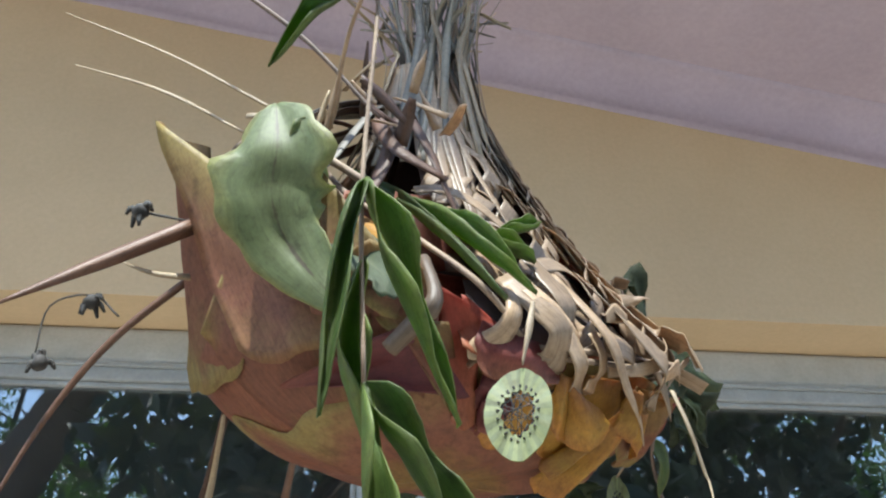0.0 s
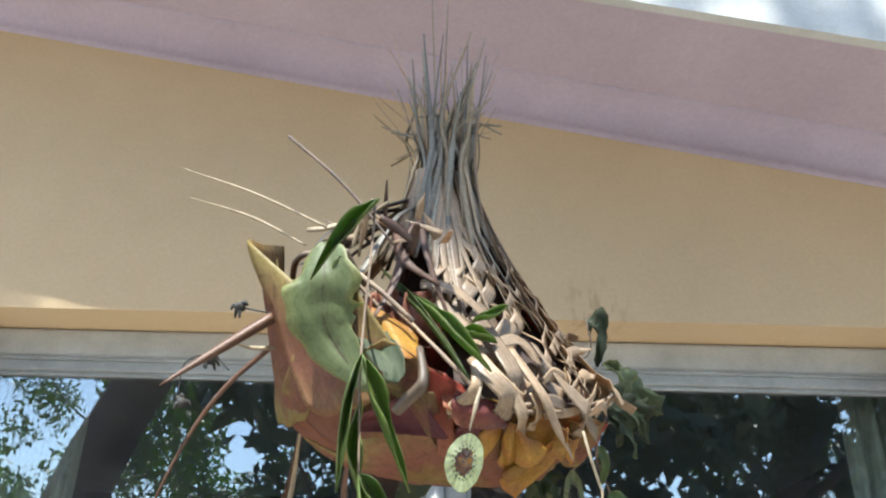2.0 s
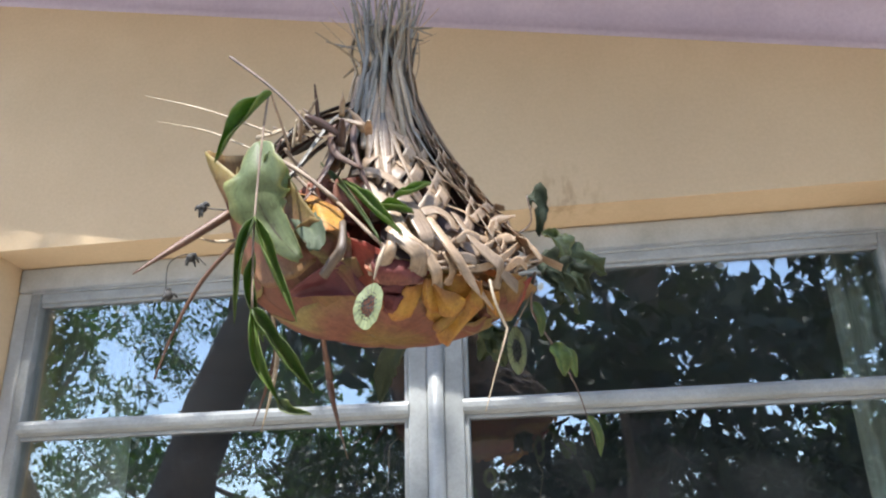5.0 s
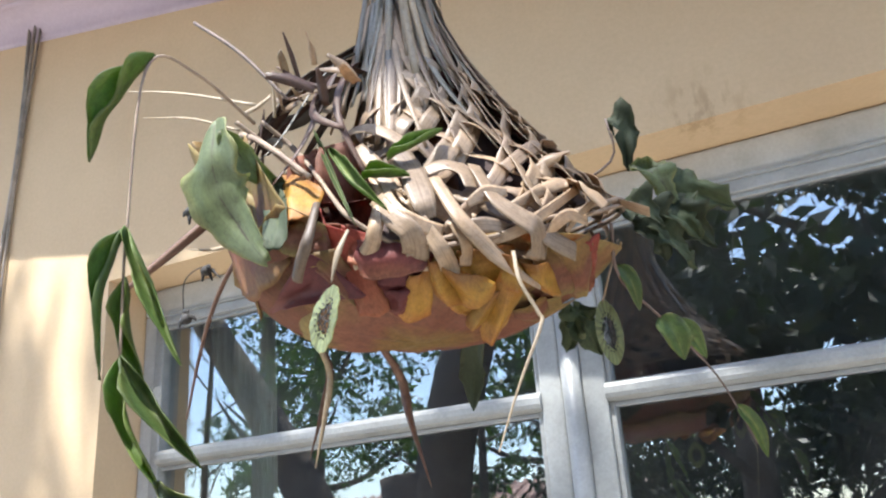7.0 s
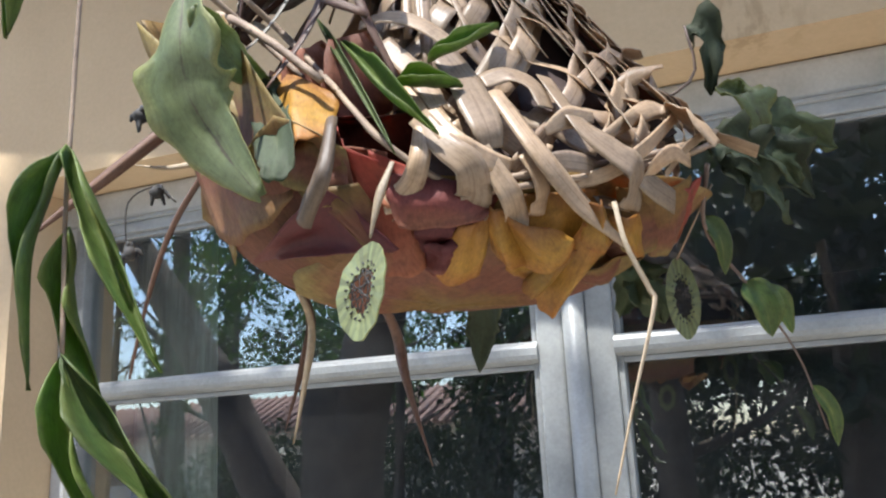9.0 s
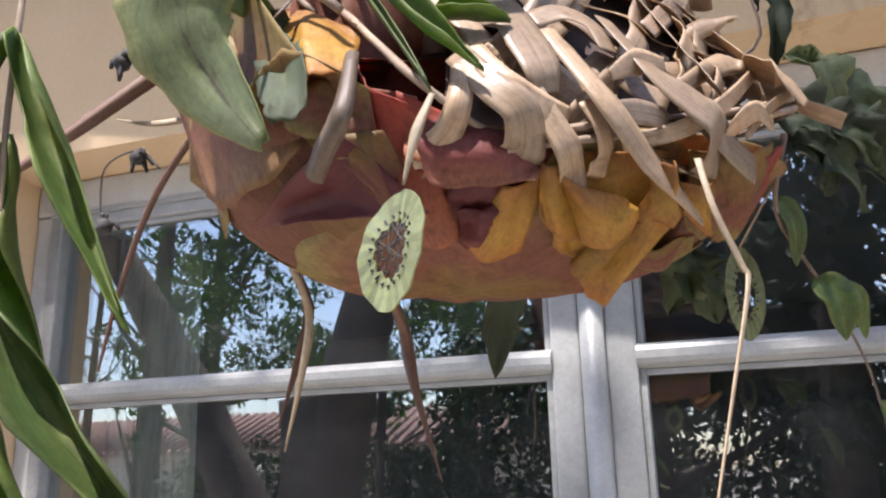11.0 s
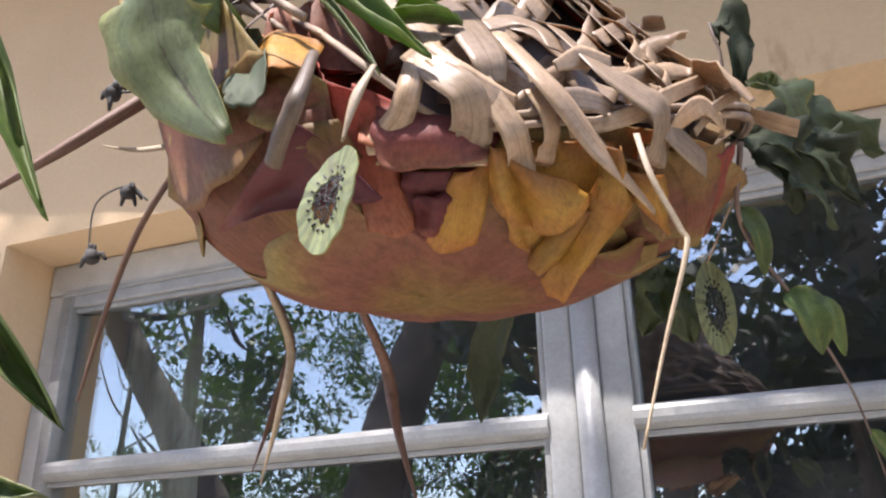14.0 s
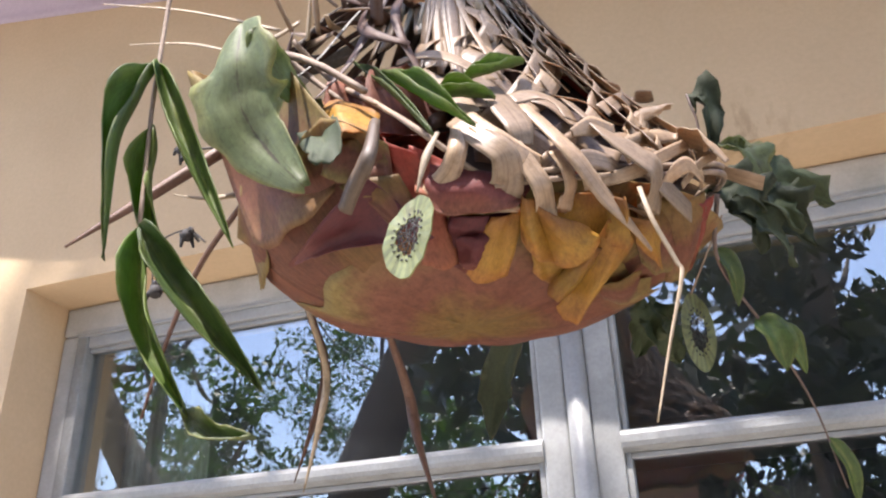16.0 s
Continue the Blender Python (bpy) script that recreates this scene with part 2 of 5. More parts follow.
m, t, b = shader("window_glass", 0.02)
M_GLASS = m
tp = t.nodes.new("ShaderNodeBsdfTransparent")
tp.inputs[0].default_value = (0.86, 0.9, 0.9, 1)
gl = t.nodes.new("ShaderNodeBsdfGlossy")
gl.inputs["Roughness"].default_value = 0.004
lw = node(t, "ShaderNodeLayerWeight", Blend=0.5)
steep = t.nodes.new("ShaderNodeMath")
steep.operation = "POWER"
steep.inputs[1].default_value = 5.0
t.links.new(lw.outputs["Facing"], steep.inputs[0])
fr = t.nodes.new("ShaderNodeMath")
fr.operation = "MULTIPLY_ADD"
fr.inputs[1].default_value, fr.inputs[2].default_value = 0.81, 0.19
t.links.new(steep.outputs[0], fr.inputs[0])
wv = noise_tex(t, 3.0, 2, 0.5)
bp_ = node(t, "ShaderNodeBump", Strength=0.012, Distance=0.02)
t.links.new(wv.outputs["Fac"], bp_.inputs["Height"])
t.links.new(bp_.outputs[0], gl.inputs["Normal"])
ms = t.nodes.new("ShaderNodeMixShader")
t.links.new(fr.outputs[0], ms.inputs[0])
t.links.new(tp.outputs[0], ms.inputs[1])
t.links.new(gl.outputs[0], ms.inputs[2])
# pale haze over the panes, put in as a thin uneven diffuse layer
dust = node(t, "ShaderNodeBsdfDiffuse", Color=(0.62, 0.64, 0.66, 1))
film_tex = noise_tex(t, 2.5, 6, 0.7)
amount = node(t, "ShaderNodeMapRange")
t.links.new(film_tex.outputs["Fac"], amount.inputs[0])
amount.inputs[1].default_value, amount.inputs[2].default_value, amount.inputs[3].default_value, amount.inputs[4].default_value = 0.35, 0.75, 0.006, 0.018
veiled = t.nodes.new("ShaderNodeMixShader")
t.links.new(amount.outputs[0], veiled.inputs[0])
t.links.new(ms.outputs[0], veiled.inputs[1])
t.links.new(dust.outputs[0], veiled.inputs[2])
t.links.new(veiled.outputs[0], t.nodes["Material Output"].inputs[0])

# ---- mesh helpers ----


def part(name, bm, material, parent=None, label="", smooth=True):
    me = bpy.data.meshes.new(name)
    if smooth:
        for fc in bm.faces:
            fc.smooth = True
        for e in bm.edges:
            if e.calc_face_angle(0.0) > 1.32:
                e.smooth = False
    bm.to_mesh(me)
    bm.free()
    me.materials.append(material)
    ob = new(name, me)
    if parent is not None:
        ob.parent = parent
        ob.matrix_parent_inverse = parent.matrix_basis.inverted()
    if label:
        tagged(ob, label)
    return ob


def box(bm, x0, y0, z0, x1, y1, z1, bevel=0.0):
    vs = [bm.verts.new((x, y, z)) for z in (z0, z1) for y in (y0, y1) for x in (x0, x1)]
    fs = [bm.faces.new([vs[i] for i in f]) for f in ((0, 2, 3, 1), (4, 5, 7, 6), (0, 1, 5, 4), (2, 6, 7, 3), (0, 4, 6, 2), (1, 3, 7, 5))]
    if bevel:
        es = list({e for f in fs for e in f.edges})
        bmesh.ops.bevel(bm, geom=es, offset=bevel, segments=2, affect="EDGES", profile=0.6)
    return bm


def spline(points, n):
    """A smooth line through the points, n samples."""
    p = [Vector(q) for q in points]
    if len(p) == 2:
        return [p[0].lerp(p[1], i / (n - 1)) for i in range(n)]
    p = [2 * p[0] - p[1]] + p + [2 * p[-1] - p[-2]]
    out = []
    for i in range(n):
        u = i / (n - 1) * (len(p) - 3)
        k = min(int(u), len(p) - 4)
        f = u - k
        a, b_, c, d = p[k:k + 4]
        out.append(0.5 * (2 * b_ + (c - a) * f + (2 * a - 5 * b_ + 4 * c - d) * f * f + (3 * b_ - a - 3 * c + d) * f ** 3))
    return out


def sheet(bm, grid, thick=0.0005, holes=()):
    """A thin solid sheet over a grid of points [row along][column across], with UV (across, along)."""
    uv = bm.loops.layers.uv.verify()
    rows, cols = len(grid), len(grid[0])
    front, back = [], []
    for i in range(rows):
        fr_, bk = [], []
        for j in range(cols):
            a = grid[min(i + 1, rows - 1)][j] - grid[max(i - 1, 0)][j]
            b_ = grid[i][min(j + 1, cols - 1)] - grid[i][max(j - 1, 0)]
            nrm = a.cross(b_)
            nrm = nrm.normalized() if nrm.length > 1e-9 else Vector((0, 0, 1))
            fr_.append(bm.verts.new(grid[i][j] + nrm * thick / 2))
            bk.append(bm.verts.new(grid[i][j] - nrm * thick / 2))
        front.append(fr_)
        back.append(bk)

    def face(vs, uvs):
        if len(set(vs)) < 3:
            return
        f = bm.faces.new(vs)
        for lp, q in zip(f.loops, uvs):
            lp[uv].uv = q

    for i in range(rows - 1):
        for j in range(cols - 1):
            if (i, j) in holes:
                continue
            q = [(j / (cols - 1), i / (rows - 1)), ((j + 1) / (cols - 1), i / (rows - 1)), ((j + 1) / (cols - 1), (i + 1) / (rows - 1)), (j / (cols - 1), (i + 1) / (rows - 1))]
            face([front[i][j], front[i][j + 1], front[i + 1][j + 1], front[i + 1][j]], q)
            face([back[i + 1][j], back[i + 1][j + 1], back[i][j + 1], back[i][j]], q[::-1])
    for i in range(rows - 1):
        for j, flip in ((0, 1), (cols - 1, 0)):
            q = [(j / (cols - 1), i / (rows - 1))] * 2 + [(j / (cols - 1), (i + 1) / (rows - 1))] * 2
            vs = [front[i][j], back[i][j], back[i + 1][j], front[i + 1][j]]
            face(vs if not flip else vs[::-1], q)
    for j in range(cols - 1):
        for i, flip in ((0, 0), (rows - 1, 1)):
            vs = [front[i][j], front[i][j + 1], back[i][j + 1], back[i][j]]
            face(vs[::-1] if not flip else vs, [(j / (cols - 1), i / (rows - 1))] * 4)
    return bm


def blade(points, width, facing, taper=(0.7, 1.0, 0.15), curl=0.15, twist=0.0, n=18, cols=4, thick=0.0006, bm=None):
    """A strip along the points, its flat side towards facing; taper: width at start, middle and end."""
    bm = bm or bmesh.new()
    line = spline(points, n)
    grid = []
    for i, c in enumerate(line):
        u = i / (n - 1)
        along = (line[min(i + 1, n - 1)] - line[max(i - 1, 0)]).normalized()
        nrm = facing(c, u) if callable(facing) else Vector(facing)
        side = along.cross(nrm)
        side = side.normalized() if side.length > 1e-6 else Vector((1, 0, 0))
        nrm = side.cross(along).normalized()
        a = twist * u
        side, nrm = side * math.cos(a) + nrm * math.sin(a), nrm * math.cos(a) - side * math.sin(a)
        w = width * (taper[0] * (1 - 2 * u) + taper[1] * 2 * u if u < 0.5 else taper[1] * (2 - 2 * u) + taper[2] * (2 * u - 1))
        row = []
        for j in range(cols):
            v = 2 * j / (cols - 1) - 1
            row.append(c + side * v * w / 2 - nrm * curl * w * v * v)
        grid.append(row)
    return sheet(bm, grid, thick)


def leaf_grid(points, width, facing, fold=0.25, wave=0.1, seed=0, rows=14, cols=7, shape=0.75, roll=0.0, ragged=0.0, crumple=0.0, blunt=0.0):
    rng = random.Random(seed)
    ph = rng.uniform(0, 6.28)
    line = spline(points, rows)
    grid = []
    for i, c in enumerate(line):
        u = i / (rows - 1)
        along = (line[min(i + 1, rows - 1)] - line[max(i - 1, 0)]).normalized()
        nrm = Vector(facing)
        side = along.cross(nrm).normalized()
        nrm = side.cross(along).normalized()
        w = width * (0.02 + blunt + (1 - blunt) * max(0.0, math.sin(math.pi * min(1.0, u ** shape))) ** 0.8)
        row = []
        for j in range(cols):
            v = 2 * j / (cols - 1) - 1
            ww = w * (1 + ragged * noise.noise(Vector((u * 9 + seed, v * 2, 3.1))))
            lift = fold * abs(v) * ww + wave * ww * math.sin(ph + 9 * u + 1.5 * v) * abs(v)
            ang = roll * v
            cr = crumple * (noise.noise(Vector((u * 2.6 + seed, v * 1.4, 1.3))) + 0.5 * noise.noise(Vector((u * 6 + seed, v * 3.1, 4.3))))
            row.append(c + side * (math.cos(ang) * v * ww / 2) + nrm * (lift / 2 + cr + math.sin(abs(ang)) * abs(v) * ww / 2))
        grid.append(row)
    return grid


def leaf(name, points, width, facing, material, parent, label="", **kw):
    thick = kw.pop("thick", 0.0005)
    return part(name, sheet(bmesh.new(), leaf_grid(points, width, facing, **kw), thick), material, parent, label)


def tube(points, radii, n=14, sides=7, bm=None, rough=0.0, seed=0):
    bm = bm or bmesh.new()
    line = spline(points, n)
    rng = random.Random(seed)
    rings = []
    for i, c in enumerate(line):
        u = i / (n - 1)
        along = (line[min(i + 1, n - 1)] - line[max(i - 1, 0)]).normalized()
        a = along.cross(Vector((0.31, 0.53, 0.79))).normalized()
        b_ = along.cross(a)
        k = u * (len(radii) - 1)
        q = min(int(k), len(radii) - 2)
        r = radii[q] + (radii[q + 1] - radii[q]) * (k - q)
        rings.append([bm.verts.new(c + (a * math.cos(6.2832 * s / sides) + b_ * math.sin(6.2832 * s / sides)) * r * (1 + rng.uniform(-rough, rough))) for s in range(sides)])
    for r0, r1 in zip(rings, rings[1:]):
        for s in range(sides):
            bm.faces.new([r0[s], r0[(s + 1) % sides], r1[(s + 1) % sides], r1[s]])
    bm.faces.new(rings[0][::-1])
    bm.faces.new(rings[-1])
    return bm


def empty(name, place=(0, 0, 0)):
    e = new(name)
    e.location = place
    return e


# ---- house wall, window, eave ----
WX, WT, WB = 0.752, 2.027, 0.86      # the opening in the wall
WALL_Y, SASH_S, SASH_W = -0.088, 0.044, 0.66


def roof_z(x):
    return 2.46 - 0.19 * x


def wall_box(bm, x0, x1, z0):
    """A piece of wall whose top follows the roof."""
    vs = [bm.verts.new((x, y, z0 if k == 0 else roof_z(x) + 0.045)) for k in (0, 1) for y in (WALL_Y, 0.20) for x in (x0, x1)]
    for f in ((0, 2, 3, 1), (4, 5, 7, 6), (0, 1, 5, 4), (2, 6, 7, 3), (0, 4, 6, 2), (1, 3, 7, 5)):
        bm.faces.new([vs[q] for q in f])


bm = bmesh.new()
wall_box(bm, -5.0, -WX, 0.0)
wall_box(bm, WX, 2.6, 0.0)
wall_box(bm, -WX, WX, WT)
box(bm, -WX, WALL_Y, 0.0, WX, 0.20, WB)
wall = tagged(part("wall_south", bm, M_WALL, None, smooth=False), "ochre plastered house wall round a white window", "wall", kind="structure")


def slab(x0, x1, y0, y1, lift, thick):
    bm = bmesh.new()
    vs = [bm.verts.new((x, y, roof_z(x) + lift + dz)) for dz in (0, thick) for y in (y0, y1) for x in (x0, x1)]
    for f in ((0, 2, 3, 1), (4, 5, 7, 6), (0, 1, 5, 4), (2, 6, 7, 3), (0, 4, 6, 2), (1, 3, 7, 5)):
        bm.faces.new([vs[i] for i in f])
    return bm


soffit = tagged(part("eave_soffit", slab(-5.0, 2.6, -0.328, -0.084, 0.0, 0.05), M_SOFFIT, None, smooth=False), "sloping white plastered eave soffit, purple haze in its colour", "eave", kind="structure")
tagged(part("eave_fascia", slab(-5.0, 2.6, -0.344, -0.3285, -0.004, 0.122), M_WHITE, None, smooth=False), "white painted fascia board along the eave", "trim", kind="structure")
tagged(part("roof", slab(-5.0, 2.6, -0.344, 3.2, 0.125, 0.06), M_SLATE, None, smooth=False), "dark roof slab over the house wall", "roof", kind="structure")

# coved strip where wall meets soffit
bm = bmesh.new()
grid = []
for i in range(9):
    a = math.pi / 2 * i / 8
    grid.append([Vector((x, WALL_Y - 0.0004 - 0.06 * (1 - math.sin(a)), roof_z(x) - 0.0004 - 0.06 * (1 - math.cos(a)))) for x in (-5.0, 2.6)])
tagged(part("cove", sheet(bm, grid, 0.0006), M_SOFFIT, None), "rounded plaster cove under the eave", "trim", kind="structure")

window = tagged(empty("window_1", (0, 0, WB)), "white painted double casement window with small dark panes", "window", kind="structure")
for x0, x1 in ((-WX + 0.001, -WX + 0.028), (WX - 0.028, WX - 0.001)):
    part("window_frame", box(bmesh.new(), x0, -0.003, WB + 0.02, x1, 0.05, WT - 0.047, 0.004), M_WHITE, window, smooth=False)
part("window_frame", box(bmesh.new(), -WX + 0.001, -0.005, WT - 0.046, WX - 0.001, 0.05, WT - 0.001, 0.005), M_WHITE, window, smooth=False)
part("drip_groove", box(bmesh.new(), -WX + 0.03, -0.008, WT - 0.0515, WX - 0.03, 0.006, WT - 0.0465, 0.001), M_GREY, window, smooth=False)
part("window_sill", box(bmesh.new(), -WX - 0.03, -0.12, WB - 0.035, WX + 0.03, 0.02, WB + 0.018, 0.006), M_WHITE, window, smooth=False)
GT, PITCH, BAR = 1.959, 0.2345, 0.0255
for sgn in (-1, 1):
    xa, xb = sgn * SASH_S, sgn * (SASH_S + SASH_W)
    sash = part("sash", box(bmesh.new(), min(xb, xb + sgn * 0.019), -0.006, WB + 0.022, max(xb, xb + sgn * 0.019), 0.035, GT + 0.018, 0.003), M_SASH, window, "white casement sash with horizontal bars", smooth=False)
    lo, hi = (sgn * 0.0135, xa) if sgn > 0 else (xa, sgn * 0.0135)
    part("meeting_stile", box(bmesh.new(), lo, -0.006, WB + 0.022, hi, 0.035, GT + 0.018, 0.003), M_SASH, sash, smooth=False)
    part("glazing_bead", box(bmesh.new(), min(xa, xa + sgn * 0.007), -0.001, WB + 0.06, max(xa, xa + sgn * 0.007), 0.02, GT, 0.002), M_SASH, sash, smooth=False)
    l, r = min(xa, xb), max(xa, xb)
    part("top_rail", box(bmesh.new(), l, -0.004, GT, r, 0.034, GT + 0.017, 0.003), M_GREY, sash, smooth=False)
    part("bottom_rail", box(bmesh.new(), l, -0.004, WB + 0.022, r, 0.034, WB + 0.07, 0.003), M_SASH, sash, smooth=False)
    for k in range(5):
        top = GT - k * PITCH
        low = max(top - PITCH + BAR, WB + 0.07)
        if k < 4:
            zc = top - PITCH
            bm = bmesh.new()
            prof = ((-0.0005, 0.0), (-0.011, 0.004), (-0.013, 0.009), (-0.013, 0.017), (-0.010, 0.0215), (-0.0005, BAR))
            ends = [[bm.verts.new((x, y, zc + z)) for y, z in prof] + [bm.verts.new((x, 0.03, zc + BAR)), bm.verts.new((x, 0.03, zc))] for x in (l - 0.001, r + 0.001)]
            n = len(ends[0])
            for i in range(n):
                bm.faces.new([ends[0][i], ends[0][(i + 1) % n], ends[1][(i + 1) % n], ends[1][i]])
            bm.faces.new(ends[0][::-1]), bm.faces.new(ends[1])
            bmesh.ops.recalc_face_normals(bm, faces=bm.faces)
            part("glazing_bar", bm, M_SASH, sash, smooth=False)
        pane = part("pane", box(bmesh.new(), l - 0.003, 0.010, low - 0.003, r + 0.003, 0.014, top + 0.003), M_GLASS, sash, "dark reflecting glass pane", smooth=False)
        pane.visible_shadow = False
        part("putty_line", box(bmesh.new(), l, 0.002, top - 0.006, r, 0.0095, top - 0.0005, 0.001), M_GREY, sash, smooth=False)
bm = tube([(0, -0.004, WB + 0.022), (0, -0.004, GT + 0.018)], [0.0135, 0.0135], n=2, sides=12)
part("astragal", bm, M_SASH, window, "rounded cover strip between the two sashes")

# the room behind the panes; its dimness is put into the wall colour
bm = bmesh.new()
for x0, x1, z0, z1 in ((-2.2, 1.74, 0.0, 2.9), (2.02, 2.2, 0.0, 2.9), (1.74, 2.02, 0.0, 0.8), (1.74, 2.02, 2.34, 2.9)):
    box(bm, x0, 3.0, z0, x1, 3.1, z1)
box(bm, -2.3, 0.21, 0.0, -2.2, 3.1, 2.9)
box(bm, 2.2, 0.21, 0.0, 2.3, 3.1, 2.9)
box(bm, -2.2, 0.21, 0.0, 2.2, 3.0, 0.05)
tagged(part("room_wall", bm, M_ROOM, None, smooth=False), "plain room walls behind the window, coloured dark for the unlit room", "wall", kind="structure")
tagged(part("ceiling", box(bmesh.new(), -2.3, 0.21, 2.3, 2.3, 3.1, 2.34), M_CEILING, None, smooth=False), "plain room ceiling, coloured lighter to look lit", "ceiling", kind="structure")



def curtain(x0, x1, y):
    """A narrow inner side panel in the window's reveal, shaped as cloth in soft folds."""
    root = tagged(empty("curtain", ((x0 + x1) / 2, y, 0.90)), "pale grey-green inner side panel behind the glass, shaped as a curtain", "curtain", group="curtains beside the window")
    n = 16
    grid = [[Vector((x0 + (x1 - x0) * j / n, y + 0.010 * math.sin(1.3 * j + 0.15 * i), 0.90 + 1.09 * i / 12)) for j in range(n + 1)] for i in range(13)]
    part("cloth", sheet(bmesh.new(), grid, 0.002), M_SIDEPANEL, root)
    part("heading", box(bmesh.new(), x0, y - 0.014, 1.992, x1, y + 0.014, WT - 0.001, 0.003), M_GREY, root)


curtain(-0.748, -0.585, 0.15)
curtain(0.642, 0.748, 0.07)
# slim window in the far wall of the room
far = tagged(empty("window_2", (1.88, 3.05, 0.8)), "slim dark-framed window in the far wall of the room", "window", kind="structure")
for x0, x1, z0, z1 in ((1.742, 1.775, 0.802, 2.338), (1.985, 2.018, 0.802, 2.338), (1.776, 1.984, 0.802, 0.84), (1.776, 1.984, 2.30, 2.338), (1.776, 1.984, 1.90, 1.95)):
    part("window_frame", box(bmesh.new(), x0, 3.02, z0, x1, 3.07, z1, 0.003), M_BARK, far, smooth=False)
far_pane = part("pane", box(bmesh.new(), 1.774, 3.042, 0.838, 1.986, 3.046, 2.302), M_GLASS, far, "clear glass pane", smooth=False)
far_pane.visible_shadow = False

# cables on the wall
cables = tagged(empty("wall_cables", (-1.03, WALL_Y, 1.0)), "weathered thin cables running down the ochre wall", "cable")
for k in range(3):
    x = -1.03 + 0.012 * k
    pts = [(x + 0.012 * math.sin(1.7 * j + k) - 0.01 * j / 6, WALL_Y - 0.006 - 0.003 * (k % 2), 2.66 - 0.02 * k - 0.3 * j) for j in range(8)]
    part("cable", tube(pts, [0.0042 - 0.0008 * k, 0.004], n=30, sides=6), M_CABLE, cables)

# ---- hanging bouquet: woven palm hood, dried petals, leaves ----
AX, AY = 0.0, -0.42
TURN = radians(15)
ER, EB = 0.163, 0.118
bouquet = tagged(empty("hanging_bouquet", (AX, AY, 2.3)), "dried petals and leaves in a woven palm hood, hanging", "dried bouquet")
rng = random.Random(11)


def ell(phi, rho, z, push=0.0):
    """A place round the bouquet's axis: phi in degrees, rho 1 on the oval body, push in metres beyond it."""
    p = radians(phi)
    u, w = (ER * rho + push) * math.cos(p), (EB * rho + push) * math.sin(p)
    u *= 1 + 0.10 * math.cos(p) * rho
    return Vector((AX + u * math.cos(TURN) - w * math.sin(TURN), AY + u * math.sin(TURN) + w * math.cos(TURN), z))


def outward(c, u=0.0):
    d = Vector((c.x - AX, c.y - AY, 0.10))
    return d.normalized()


def slope_out(c, u=0.0):
    d = Vector((c.x - AX, c.y - AY, 0.0)).normalized()
    return Vector((d.x, d.y, 0.55 if c.z > rim_z(0) - 0.01 else -0.2)).normalized()


def rim_z(phi):
    side = min(1.0, max(0.0, (phi + 55) / 55))
    return 1.785 - 0.022 * math.sin(radians(-phi)) + 0.022 * math.cos(radians(phi)) + 0.020 * side * side * (3 - 2 * side)


def hood(phi, s, lift=0.0):
    """The hood's surface: s 0 at the neck, 1 at the rim."""
    rho = 0.19 + 0.84 * s ** 1.3
    z = 2.06 - (2.06 - rim_z(phi)) * s ** 0.97
    return ell(phi, rho, z + 0.3 * lift, lift)


def V(*c):
    return Vector(c)


def s_end(phi):
    """The weave stops at the rim, and higher up where the open side begins."""
    return 1.0 if phi > -74 else max(0.40, 1.0 - 0.015 * (-74 - phi))


def curl_tail(end):
    """The end folds over the rim hoop and tucks back under."""
    o = outward(end)
    o.z = 0
    r = rng.uniform(0.006, 0.011)
    return [end + o * r * 0.9 + V(0, 0, -r * 0.8), end + o * r * 0.8 + V(0, 0, -r * 2.2), end - o * r * 0.5 + V(0, 0, -r * 2.7), end - o * r * 1.6 + V(0, 0, -r * 1.5)]


def free_tail(end):
    o = outward(end)
    return [end + o * 0.008 + V(rng.uniform(-0.004, 0.012), 0, -0.010), end + o * 0.012 + V(rng.uniform(-0.004, 0.024), 0, -0.024)]


def basket_strip(k, sense):
    """One flat strip of the basket weave: sense +1 or -1 for the two slanting families, over and under in turn."""
    step, slant = 13.0, 108.0
    jit, wob = rng.uniform(-3.5, 3.5), rng.uniform(0, 6.28)
    s_from, s_to = rng.uniform(0.20, 0.42), rng.uniform(0.93, 1.0)
    pts, phi, v = [], 0, 0
    for i in range(25):
        v = s_from + (s_to - s_from) * i / 24
        phi = -112 + step * k + jit + sense * slant * (v - 0.62) + 4.0 * math.sin(4 * v + wob)
        if not -122 < phi < 116 or v > s_end(phi):
            if len(pts) > 3:
                break
            pts = []
            continue
        other = (phi + 112 + sense * slant * (v - 0.62)) / step
        pts.append(hood(phi, v, 0.001 + 0.0026 * sense * math.cos(math.pi * (other + k)) + 0.0015 * math.sin(3 * v + wob)))
    if len(pts) < 5:
        return
    if v > 0.92 and phi > -80:
        tail = rng.choice((curl_tail, free_tail, None, None))
        pts += tail(pts[-1]) if tail else []
    part("woven_strip", blade(pts, rng.uniform(0.0125, 0.0195), slope_out, (0.75, 1.05, rng.uniform(0.65, 0.95)), rng.uniform(-0.04, 0.05), rng.uniform(-0.2, 0.2), 46, 5, 0.0004), rng.choice((M_PALM, M_PALM, M_PALM, M_PALMGREY)), bouquet)


for k in range(-5, 25):
    basket_strip(k, 1)
    basket_strip(k, -1)
